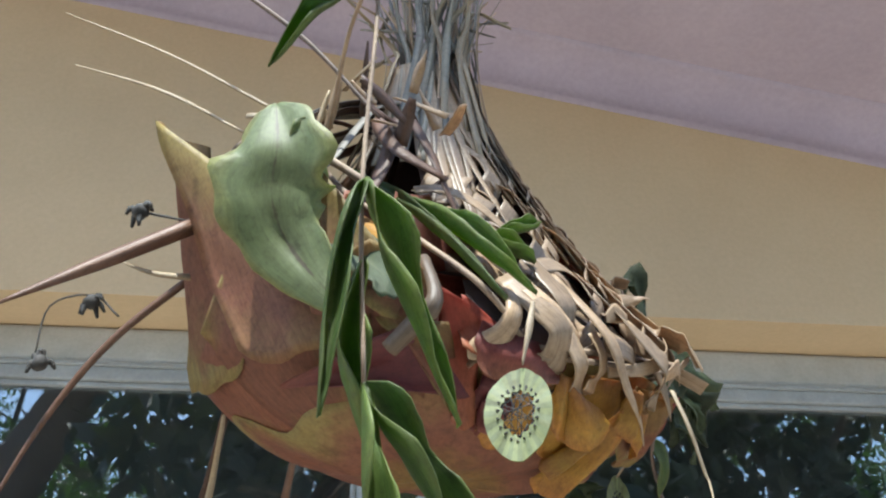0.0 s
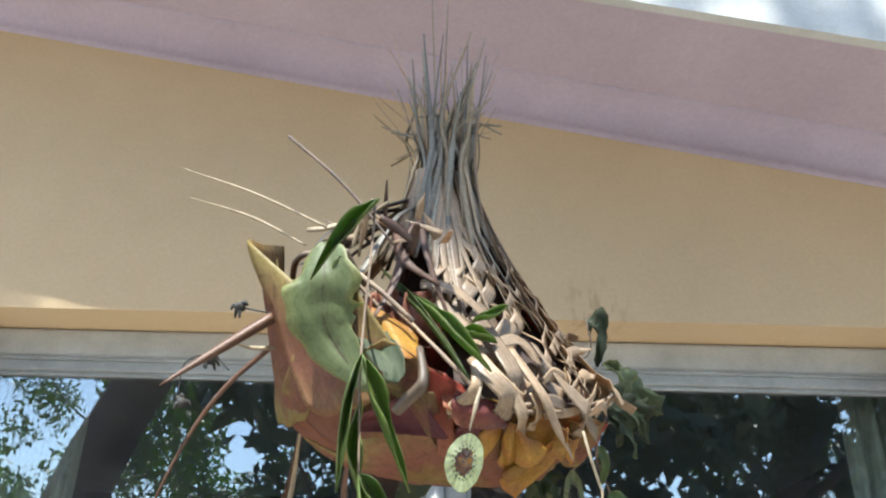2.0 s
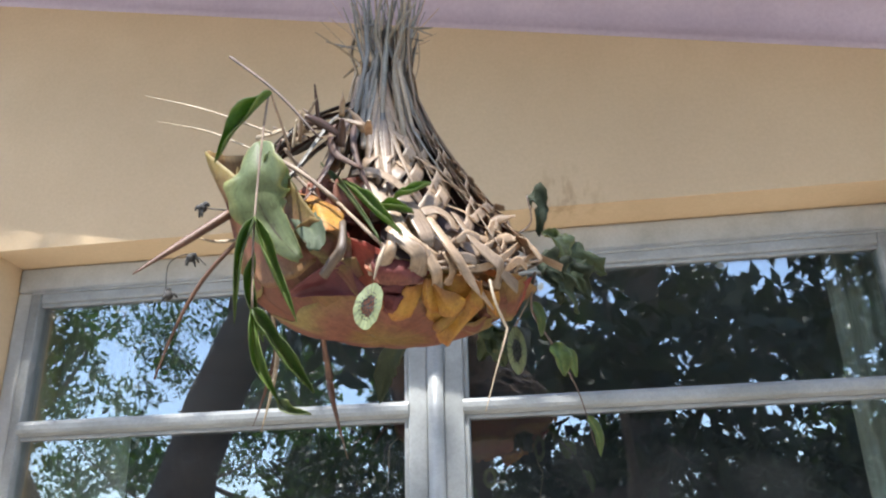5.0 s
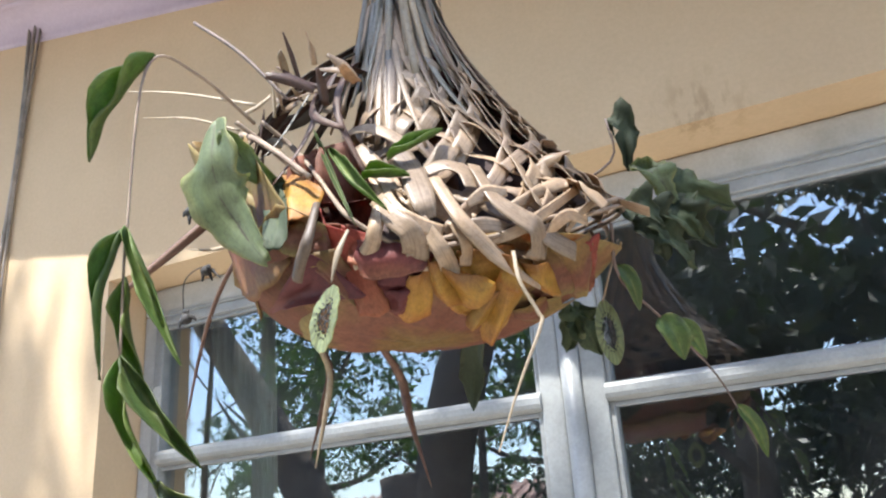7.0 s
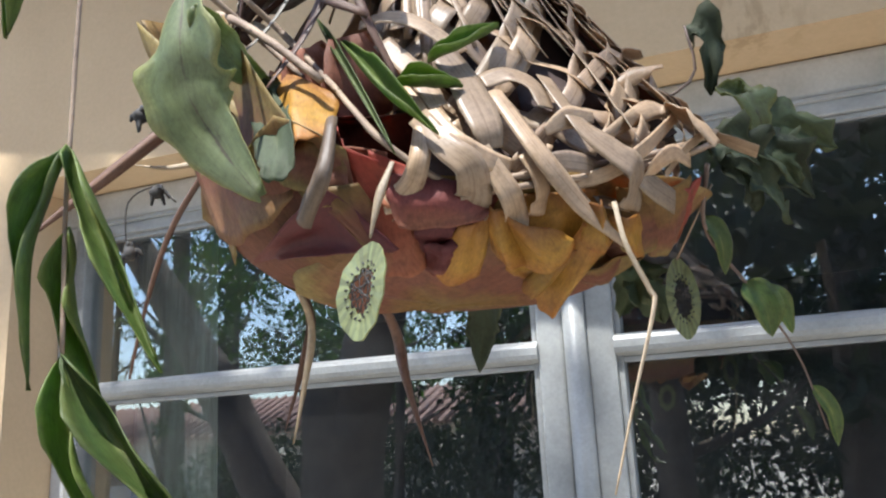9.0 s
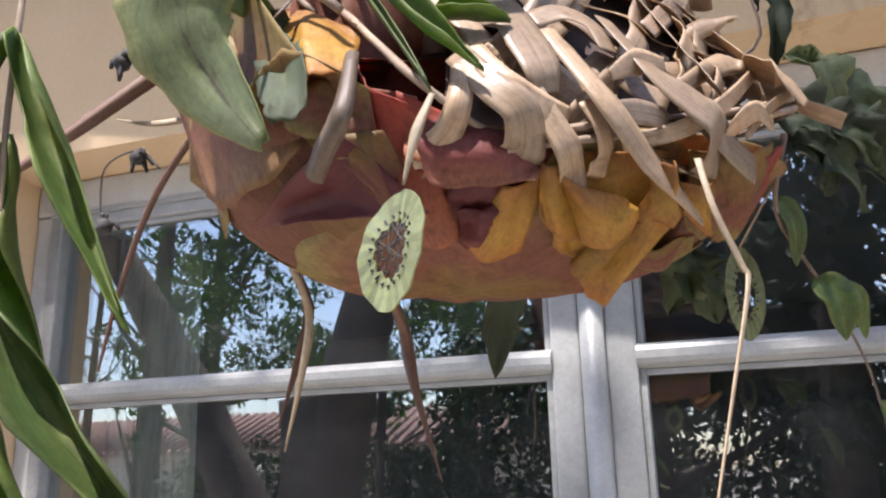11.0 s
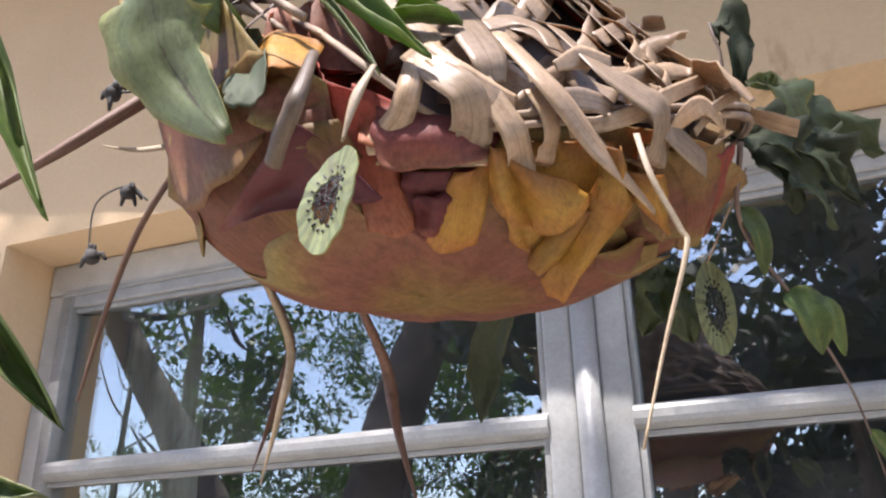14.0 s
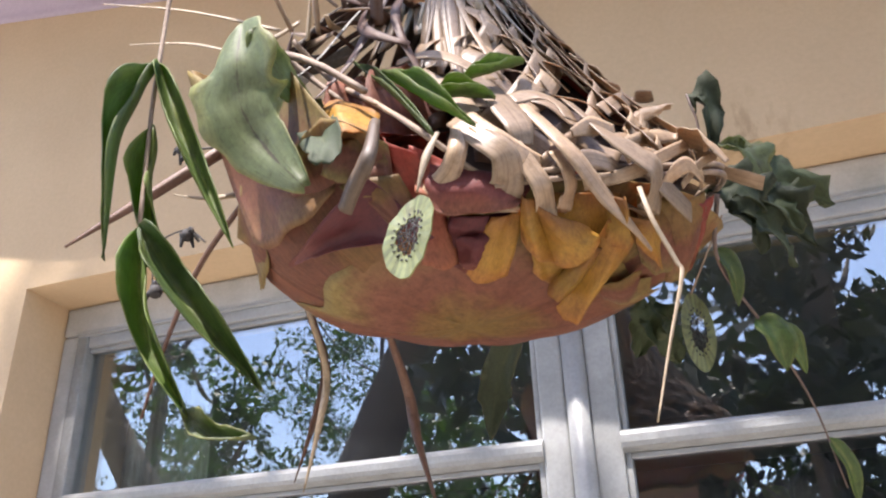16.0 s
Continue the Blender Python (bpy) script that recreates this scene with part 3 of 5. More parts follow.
# long narrow strips fanning down from the neck into the weave
for k in range(64):
    a = -150 + 270 * (k + rng.uniform(-0.5, 0.5)) / 63
    far = min(rng.uniform(0.42, 0.80), s_end(a))
    d = rng.uniform(-5, 22)
    pts = [hood(a - 8, 0.0, 0.004), hood(a, 0.14, 0.004 + rng.uniform(0.0, 0.004)), hood(a + 0.4 * d, 0.55 * far, 0.005), hood(a + d, far, 0.003)]
    part("neck_strip", blade(pts, rng.uniform(0.006, 0.0125), slope_out, (0.6, 1.0, 0.4), 0.05, rng.uniform(-0.4, 0.4), 20, 4, 0.0005), rng.choice((M_PALM, M_PALM, M_PALMGREY, M_GREYSTRAW)), bouquet)
# brown husks behind the weave
for k in range(14):
    a = -105 + 215 * k / 13
    d = rng.uniform(-14, 14)
    part("husk_strip", blade([hood(a + d * u, 0.2 + 0.7 * u * s_end(a), -0.008) for u in (0, 0.3, 0.6, 1.0)], rng.uniform(0.012, 0.022), slope_out, (0.5, 1.1, 0.6), 0.05, rng.uniform(-0.4, 0.4), 16, 4, 0.0006), rng.choice((M_MAROON, M_BROWN, M_BROWN)), bouquet)
# the rim hoop that the strips fold over, bound of two pale twigs
for dz in (0.0, -0.006):
    part("rim_hoop", tube([hood(a, 1.0, 0.001) + V(0, 0, dz + 0.002) for a in range(-82, 120, 12)], [0.0018, 0.0024], n=40, sides=6, rough=0.06), M_TWIG, bouquet, "bent twig hoop")


def broad(points, width, taper=(0.85, 1.05, 0.85), curl=0.02, twist=0.1, tuck=0.0, material=M_PALM):
    """A broad loose strip over the weave; tuck folds its end under the hoop."""
    pts = list(points)
    if tuck:
        e = pts[-1]
        o = outward(e)
        o.z = 0
        pts += [e - o * 0.6 * tuck + V(0, 0, -0.75 * tuck), e - o * 1.9 * tuck + V(0, 0, -0.5 * tuck), e - o * 2.6 * tuck + V(0, 0, 0.4 * tuck)]
    part("woven_strip", blade(pts, width, slope_out, taper, curl, twist, 30, 6, 0.0005), material, bouquet, "broad dry palm strip over the weave")


broad([V(0.0345, -0.5363, 1.8104), V(0.0513, -0.5433, 1.7885), V(0.0637, -0.5414, 1.7758), V(0.0626, -0.5311, 1.7644), V(0.0575, -0.5248, 1.7587)], 0.0205, (0.6, 1.0, 1.05), tuck=0.008)
broad([V(0.0660, -0.5321, 1.7893), V(0.0748, -0.5271, 1.7724), V(0.0798, -0.5215, 1.7612), V(0.0781, -0.5087, 1.7540)], 0.0155, (0.7, 1.0, 1.0), tuck=0.007)
broad([V(0.0882, -0.5202, 1.7847), V(0.0938, -0.5176, 1.7730), V(0.0943, -0.5111, 1.7638), V(0.0902, -0.5046, 1.7609)], 0.0095, tuck=0.007)
broad([V(0.0716, -0.5110, 1.8280), V(0.0973, -0.5229, 1.7830), V(0.1123, -0.5027, 1.7592), V(0.1221, -0.4865, 1.7475), V(0.1303, -0.4632, 1.7393)], 0.0125, (0.8, 1.1, 0.35), 0.12, 0.3)
broad([V(0.0943, -0.4853, 1.8422), V(0.1162, -0.5017, 1.8023), V(0.1322, -0.4982, 1.7849), V(0.1416, -0.4911, 1.7761), V(0.1379, -0.4789, 1.7653)], 0.0185, (0.6, 1.0, 1.1), tuck=0.009)
broad([V(0.1341, -0.4870, 1.7840), V(0.1470, -0.4689, 1.7713), V(0.1565, -0.4481, 1.7660)], 0.0150, (0.9, 1.0, 1.0), 0.03)
broad([V(0.0721, -0.4579, 1.9151), V(0.0972, -0.4525, 1.8867), V(0.1186, -0.4556, 1.8515), V(0.1451, -0.4831, 1.7928)], 0.0120)
broad([V(0.0400, -0.5066, 1.8605), V(0.0561, -0.5165, 1.8337), V(0.0707, -0.5302, 1.8014), V(0.0725, -0.5275, 1.7874)], 0.0215, (0.8, 1.0, 0.6))
broad([V(0.0639, -0.5089, 1.8357), V(0.0778, -0.5008, 1.8406), V(0.0910, -0.4975, 1.8321), V(0.0979, -0.5007, 1.8158)], 0.0145)
broad([V(0.0252, -0.5222, 1.8371), V(0.0534, -0.5415, 1.7944), V(0.0690, -0.5336, 1.7818), V(0.0801, -0.5194, 1.7782)], 0.0115)
broad([V(0.1276, -0.4956, 1.7952), V(0.1529, -0.4451, 1.8273), V(0.1741, -0.4513, 1.8129), V(0.1846, -0.4449, 1.7991)], 0.0180, (0.35, 1.1, 0.9), 0.14)
broad([V(0.1002, -0.5030, 1.7684), V(0.1265, -0.4943, 1.7749), V(0.1458, -0.4821, 1.7892), V(0.1615, -0.4405, 1.8201)], 0.0085)
broad([V(0.0371, -0.5343, 1.8110), V(0.0392, -0.5469, 1.7845), V(0.0326, -0.5433, 1.7706), V(0.0209, -0.5372, 1.7640)], 0.0140, (0.7, 1.0, 0.8), 0.2, 0.5, 0.006)
broad([V(0.0929, -0.4217, 1.9280), V(0.1168, -0.4288, 1.8879), V(0.1423, -0.4298, 1.8544), V(0.1598, -0.4399, 1.8287)], 0.0095)
broad([V(0.1142, -0.4692, 1.8402), V(0.1288, -0.4325, 1.8710), V(0.1460, -0.4322, 1.8689)], 0.0130, material=M_PALMGREY)
broad([V(0.1291, -0.4397, 1.8479), V(0.1465, -0.4351, 1.8573), V(0.1571, -0.4331, 1.8586)], 0.0130, (0.8, 1.0, 0.9), 0.2)
broad([V(0.0028, -0.5098, 1.8740), V(0.0275, -0.5204, 1.8445), V(0.0454, -0.5314, 1.8154)], 0.0135)
broad([V(-0.0151, -0.5027, 1.8925), V(0.0043, -0.5028, 1.8941), V(0.0261, -0.5021, 1.8838), V(0.0508, -0.5001, 1.8607)], 0.0125)
broad([V(0.0990, -0.5157, 1.7967), V(0.1100, -0.5024, 1.8073), V(0.1212, -0.4893, 1.8102)], 0.0130, (0.4, 1.0, 0.5))
broad([V(0.0819, -0.5128, 1.7739), V(0.0999, -0.5141, 1.7794), V(0.1157, -0.5031, 1.7796), V(0.1230, -0.4881, 1.7775)], 0.0120, (0.4, 1.0, 0.6), material=M_PALMGREY)
broad([V(0.1370, -0.4661, 1.7687), V(0.1501, -0.4718, 1.7814), V(0.1598, -0.4648, 1.7901), V(0.1674, -0.4444, 1.7903)], 0.0100)
broad([V(0.1536, -0.4574, 1.7803), V(0.1661, -0.4527, 1.7953), V(0.1779, -0.4410, 1.8069)], 0.0060)
# neck and frayed tuft
for k in range(96):
    a = rng.uniform(0, 360)
    r0, top = rng.uniform(0.006, 0.036), rng.uniform(2.10, 2.27)
    d = Vector((math.cos(radians(a)), math.sin(radians(a)), 0))
    sp = rng.uniform(0.4, 1.0)
    c = Vector((AX + 0.004, AY - 0.005, 0))
    pts = [hood((a - 15 + 180) % 360 - 180, rng.uniform(0.16, 0.4), 0.003), c + d * r0 * 1.15 + Vector((0, 0, 2.06)), c + d * (r0 + 0.006 * sp) + Vector((rng.uniform(-0.012, 0.012), rng.uniform(-0.010, 0.010), rng.uniform(2.09, 2.13))), c + d * (r0 + 0.055 * sp ** 2) + Vector((rng.uniform(-0.022, 0.022), rng.uniform(-0.022, 0.022), top))]
    part("tuft_strip", blade(pts, rng.uniform(0.004, 0.010), d, (0.9, 0.9, 0.25), 0.05, rng.uniform(-0.9, 0.9), 16, 3, 0.0005), rng.choice((M_GREYSTRAW, M_GREYSTRAW, M_PALM, M_STRAW)), bouquet)
part("hanging_string", tube([(AX, AY, 2.10), (AX + 0.003, AY + 0.03, 2.35), (AX + 0.002, AY + 0.064, roof_z(0) + 0.001)], [0.0012, 0.0012], n=10, sides=5), M_TWIG, bouquet, "thin hanging string")


# petals
def bowl_z(rho):
    return 1.733 + 0.050 * rho ** 3.0


def bowl(phi, q, wall_top, flare=0.02, seed=0):
    """From the middle of the underside (q 0) over the turn (q 0.55) up the wall to its edge (q 1)."""
    if q < 0.55:
        rho = q / 0.55
        z = bowl_z(rho)
        rr = 0.97 * rho
    else:
        k = (q - 0.55) / 0.45
        z = 1.783 + (wall_top - 1.783) * k
        rr = 0.97 + 0.05 * math.sin(k * math.pi / 2)
    f = noise.noise(Vector((phi % 360 * 0.05, q * 2.2, 1.7)))
    g = noise.noise(Vector((phi % 360 * 0.018, q * 1.1, 5.9)))
    h = noise.noise(Vector((phi * 0.11, q * 1.3, seed * 2.3 + 9)))
    w = noise.noise(Vector((phi * 0.3, q * 7.0, seed * 3.1)))
    calm = min(1.0, 5.0 * q)
    f, g, h, w = f * calm, g * calm, h * calm, w * calm
    push = (0.010 * f + 0.012 * g + 0.0024 * h + 0.0020 * w) * q + (flare * ((q - 0.75) / 0.25) ** 2 if q > 0.75 else 0)
    return ell(phi, rr, z + (0.006 * f + 0.006 * g + 0.0008 * h + 0.0008 * w) * (1 - q * 0.4), push)


def petal(phi, spread, wall, q0=0.05, flare=0.02, lift=0.0, material=M_BOWL, seed=0, peak=0.0, rows=24, cols=21, label="", q1=1.0):
    grid = []
    for i in range(rows):
        u = i / (rows - 1)
        row = []
        for j in range(cols):
            v = 2 * j / (cols - 1) - 1
            edge = 1 - 0.16 * abs(v) ** 3 - 0.03 * noise.noise(Vector((v * 3, seed, 0)))
            q = q0 + (q1 - q0) * u * edge
            wide = spread * (0.35 + 0.65 * min(1.0, u * 1.6))
            top = wall + peak * (1 - abs(v)) - peak * 0.4
            p = bowl(phi + wide * v, q, top, flare, seed)
            o = outward(p)
            o.z = 0
            row.append(p + o * lift * min(1, 2 * u) + Vector((0, 0, -lift * (1 - min(1, 1.6 * q)))))
        grid.append(row)
    return part("petal", sheet(bmesh.new(), grid, 0.0007), material, bouquet, label)


# inner lining, then the great outer petals of the underside and the open side
for k, (a, sp, top) in enumerate(((200, 40, 1.85), (140, 42, 1.85), (240, 24, 1.80), (80, 45, 1.81), (20, 45, 1.79), (-40, 45, 1.775))):
    petal(a, sp, top, 0.1, 0.0, -0.012, M_MAROON, k + 20, q1=1.0 if top > 1.795 else 0.56)
grid = [[bowl(360 * j / 72, (0.42 + 0.04 * math.sin(j * 0.0873 * 3) + 0.02 * math.sin(j * 0.0873 * 7)) * i / 12, 1.80) + Vector((0, 0, -0.0065 + 0.002 * (i / 12) ** 3)) for j in range(73)] for i in range(0, 13)]
part("receptacle", sheet(bmesh.new(), grid, 0.0006), M_BOWL, bouquet, "papery dried base under the petals")
# added sheet behind the weave, coloured as the hood's inner shade
part("lining", sheet(bmesh.new(), [[hood(-92 + 205 * j / 30, 0.1 + 0.86 * i / 8, -0.013) for j in range(31)] for i in range(9)], 0.001), M_DARK, bouquet, "dark sheet standing in for the shade inside the hood")
petal(60, 60, 1.80, 0.0, 0.0, 0.000, M_BOWL, 1)
petal(-20, 60, 1.790, 0.0, 0.0, 0.0012, M_BOWL, 2, q1=0.56)
petal(-80, 52, 1.770, 0.02, 0.0, 0.0024, M_BOWL, 3, q1=0.52)
petal(128, 46, 1.90, 0.0, 0.02, 0.0030, M_BOWL, 4, peak=0.05)
petal(176, 36, 1.885, 0.0, 0.018, 0.0044, M_BOWL, 5, peak=0.10, label="large dried petal folded out to a yellow point")
petal(224, 30, 1.835, 0.0, 0.004, 0.0060, M_BOWL, 6, peak=0.11, label="large dried petal folded out to a yellow point")
petal(244, 14, 1.805, 0.05, 0.006, 0.0075, M_BOWL, 7, peak=0.02)
# inner petals seen through the open side
for k in range(9):
    a = 120 + 16 * k
    p0 = ell(a, 0.35, 1.79)
    leaf("petal", [p0, ell(a + 5, 0.60, 1.825), ell(a + 2, 0.74 + 0.05 * rng.random(), 1.845 + 0.04 * rng.random())], 0.06, outward(p0 + Vector((0.0001, 0, 0))), M_MAROON, bouquet, fold=0.2, wave=0.25, seed=k, shape=0.9, blunt=0.4, ragged=0.2, crumple=0.008)


def patch(a, b_, c, d, bulge, seed, material=M_YELLOW, label="crumpled golden dried petal", crease=0.0, lip=0.0, rough=0.003):
    """A four-cornered dried petal, a and b_ at its root: bulged, creased down its middle, its free edge curled out by lip."""
    n = (b_ - a).cross(d - a).normalized()
    mid = (a + b_ + c + d) / 4
    if n.dot(mid - V(AX, AY, 1.83)) < 0:
        n = -n
    rows, cols = 19, 15
    grid = []
    for i in range(rows):
        u = i / (rows - 1)
        row = []
        for j in range(cols):
            v = j / (cols - 1)
            w = 2 * v - 1
            uu = u * (1 - 0.10 * abs(w) ** 3 + 0.07 * noise.noise(V(v * 3.5, seed, 2.0)))
            vv = 0.5 + (v - 0.5) * (1 + 0.10 * noise.noise(V(u * 3.5, v, seed + 5.0)) + 0.10 * math.sin(math.pi * u))
            p = a.lerp(b_, vv).lerp(d.lerp(c, vv), uu)
            size = 0.7 * (c - a).length
            h = bulge * math.sin(math.pi * min(1, 0.12 + 0.8 * u)) * (1 - w * w) + crease * size * (0.45 - abs(v - 0.45)) * (0.4 + 0.6 * u)
            h += rough * noise.noise(V(u * 2.6 + seed, v * 2.2, 1.3)) + 0.35 * rough * noise.noise(V(u * 7 + seed, v * 6, 3.3)) + lip * u ** 4 + 0.5 * lip * abs(w) ** 5
            row.append(p + n * h)
        grid.append(row)
    return part("petal", sheet(bmesh.new(), grid, 0.0005), material, bouquet, label)


PINK = "pink-brown papery dried petal"
DEEP = "crumpled maroon petal with fold shade in its colour"
# the open side's cheek, its fold, and the petals that meet below the twigs
patch(V(-0.186, -0.500, 1.938), V(-0.0567, -0.5312, 1.8210), V(-0.0338, -0.5355, 1.7715), V(-0.1006, -0.4997, 1.7538), 0.008, 31, M_FLAP, "large dried petal folded out to a yellow point", 0.1, 0.006)
patch(V(-0.160, -0.455, 1.955), V(-0.186, -0.500, 1.940), V(-0.0996, -0.4978, 1.7543), V(-0.150, -0.430, 1.775), 0.012, 32, M_BOWL, PINK, 0.1, 0.004)
# the inward fold's shadow, laid in as a dark patch
patch(V(-0.0157, -0.5527, 1.7724), V(0.0156, -0.5228, 1.7424), V(-0.0429, -0.5277, 1.7447), V(-0.0942, -0.5041, 1.7479), -0.003, 33, M_FOLDSHADE, DEEP, -0.2)
patch(V(-0.0621, -0.5329, 1.8179), V(-0.0060, -0.5482, 1.7905), V(-0.0042, -0.5388, 1.7636), V(-0.0303, -0.5406, 1.7683), 0.004, 34, M_BOWL, PINK, 0.1)
patch(V(-0.0281, -0.5451, 1.7776), V(0.0021, -0.5431, 1.7763), V(0.0151, -0.4932, 1.7323), V(-0.0013, -0.5209, 1.7434), 0.004, 35, M_BOWL, PINK, 0.25, 0.003)
patch(V(-0.0109, -0.5415, 1.8129), V(0.0138, -0.5466, 1.7850), V(0.0224, -0.4930, 1.7311), V(0.0128, -0.5168, 1.7397), 0.003, 36, M_RED, "glowing red dried petal", 0.5, 0.002, 0.005)
patch(V(0.0083, -0.5421, 1.7935), V(0.0371, -0.5297, 1.7783), V(0.0369, -0.5164, 1.7554), V(0.0093, -0.5310, 1.7630), 0.004, 37, M_RED, "glowing red dried petal", 0.3, 0.003, 0.006)
patch(V(0.0200, -0.5417, 1.7788), V(0.0721, -0.5165, 1.7713), V(0.0606, -0.5169, 1.7527), V(0.0166, -0.5280, 1.7508), 0.010, 38, M_MAROON, DEEP, 0.1, 0.006)
# two dark patches for the shaded pocket below the rim
patch(V(0.0239, -0.5191, 1.7568), V(0.0635, -0.5051, 1.7566), V(0.0337, -0.4880, 1.7355), V(0.0149, -0.4926, 1.7334), 0.002, 39, M_FOLDSHADE, DEEP, 0.3, 0.0, 0.006)
patch(V(0.0252, -0.5124, 1.7449), V(0.0420, -0.5085, 1.7463), V(0.0422, -0.4948, 1.7373), V(0.0210, -0.4931, 1.7328), 0.004, 40, M_FOLDSHADE, DEEP, 0.5, 0.0, 0.006)
# golden petals bunched under the front rim
patch(V(0.0825, -0.5028, 1.7670), V(0.1183, -0.4809, 1.7716), V(0.1084, -0.4579, 1.7459), V(0.0789, -0.4852, 1.7462), 0.004, 41)
patch(V(0.0470, -0.5137, 1.7532), V(0.0650, -0.5099, 1.7556), V(0.0440, -0.4787, 1.7277), V(0.0180, -0.4897, 1.7298), 0.002, 42, crease=0.26)
patch(V(0.0676, -0.5209, 1.7599), V(0.0739, -0.5185, 1.7569), V(0.0790, -0.4741, 1.7335), V(0.0613, -0.4991, 1.7408), 0.004, 43, label="golden dried petal folded along its middle", crease=0.51, lip=0.004)
patch(V(0.0708, -0.5172, 1.7573), V(0.0963, -0.4943, 1.7477), V(0.1044, -0.4805, 1.7405), V(0.0743, -0.4773, 1.7331), 0.007, 44, label="golden dried petal folded along its middle", crease=0.59, lip=0.003)
patch(V(0.0664, -0.4907, 1.7433), V(0.0909, -0.4741, 1.7426), V(0.0700, -0.4529, 1.7301), V(0.0591, -0.4694, 1.7335), 0.003, 45)
patch(V(0.0963, -0.4795, 1.7424), V(0.1043, -0.4745, 1.7394), V(0.0760, -0.4471, 1.7244), V(0.0627, -0.4589, 1.7262), 0.005, 46, crease=0.68)
patch(V(0.1102, -0.4896, 1.7528), V(0.1220, -0.4654, 1.7449), V(0.0910, -0.4390, 1.7260), V(0.0621, -0.4323, 1.7220), 0.004, 47, label="golden dried petal folded along its middle", crease=0.77, lip=0.003)
patch(V(0.1158, -0.4980, 1.7599), V(0.1217, -0.4931, 1.7610), V(0.1228, -0.4668, 1.7433), V(0.1044, -0.4781, 1.7400), 0.004, 48, crease=0.68)
patch(V(0.0911, -0.4486, 1.7342), V(0.0976, -0.4394, 1.7334), V(0.0744, -0.4140, 1.7248), V(0.0622, -0.4320, 1.7242), 0.003, 49, crease=0.51)
patch(V(0.1205, -0.4747, 1.7575), V(0.1371, -0.4594, 1.7595), V(0.1321, -0.4197, 1.7416), V(0.1222, -0.4556, 1.7450), 0.003, 50, crease=0.51)
patch(V(0.1277, -0.4731, 1.7719), V(0.1499, -0.4526, 1.7771), V(0.1367, -0.4000, 1.7473), V(0.1199, -0.4298, 1.7424), 0.004, 51, M_BOWL, PINK)
patch(V(0.1393, -0.4621, 1.7701), V(0.1665, -0.4396, 1.7832), V(0.1565, -0.4084, 1.7603), V(0.1311, -0.3800, 1.7469), 0.006, 52, M_BOWL, PINK, 0.2)
patch(V(0.1553, -0.4441, 1.7738), V(0.1711, -0.4305, 1.7851), V(0.1600, -0.4099, 1.7639), V(0.1387, -0.3685, 1.7549), 0.004, 53, M_RED, "russet dried petal at the wall side", 0.2)
patch(V(0.0935, -0.4326, 1.7364), V(0.1194, -0.4261, 1.7438), V(0.1119, -0.3930, 1.7389), V(0.0923, -0.4152, 1.7323), 0.004, 54, M_BOWL, PINK, 0.2)

# leaves lying against the petals on the open side
leaf("leaf", [V(-0.1015, -0.5605, 1.9070), V(-0.0963, -0.5685, 1.8688), V(-0.0978, -0.5599, 1.8434), V(-0.0864, -0.5508, 1.8153), V(-0.0521, -0.5540, 1.7733)], 0.062, (-0.15, -1, -0.25), M_LEAFPALE, bouquet, "pale green wilted leaf with torn edge", fold=0.05, wave=0.16, seed=3, ragged=0.42, crumple=0.0028, shape=0.80, rows=30, cols=13, blunt=0.10)
leaf("leaf", [V(-0.0861, -0.5734, 1.8872), V(-0.0808, -0.5565, 1.8729), V(-0.0751, -0.5430, 1.8608), V(-0.0667, -0.5249, 1.8534)], 0.022, (0.3, -1, -0.1), M_LEAFPALE, bouquet, "narrow pale green leaf", fold=0.2, wave=0.10, seed=4, ragged=0.2, crumple=0.002, blunt=0.25, rows=20, cols=9)
leaf("leaf", [V(-0.0690, -0.5292, 1.8563), V(-0.0636, -0.5262, 1.8416), V(-0.0357, -0.5644, 1.7930), V(-0.0325, -0.5721, 1.7732)], 0.027, (0.2, -1, -0.1), M_LEAFDARK, bouquet, "dark green curled leaf", fold=0.15, wave=0.2, seed=5, ragged=0.5, crumple=0.003, blunt=0.3, rows=20, cols=9)
patch(V(-0.0765, -0.5056, 1.8734), V(-0.0172, -0.5295, 1.8373), V(-0.0117, -0.5521, 1.8004), V(-0.0302, -0.5568, 1.7824), 0.003, 55, M_YELLOW, "bright golden petal lit through", 0.35, 0.002)
patch(V(-0.0383, -0.5469, 1.8038), V(-0.0162, -0.5520, 1.7984), V(-0.0275, -0.5456, 1.7727), V(-0.0460, -0.5490, 1.7811), 0.004, 56, M_BOWL, PINK, 0.2)
part("husk_strip", blade([V(-0.0113, -0.5489, 1.8148), V(-0.0065, -0.5683, 1.7777), V(-0.0184, -0.5614, 1.7642), V(-0.0304, -0.5498, 1.7544)], 0.0105, (0.2, -1, 0), (0.6, 1.0, 0.9), 0.3, 0.2, 16), M_HUSK, bouquet, "short dry husk")
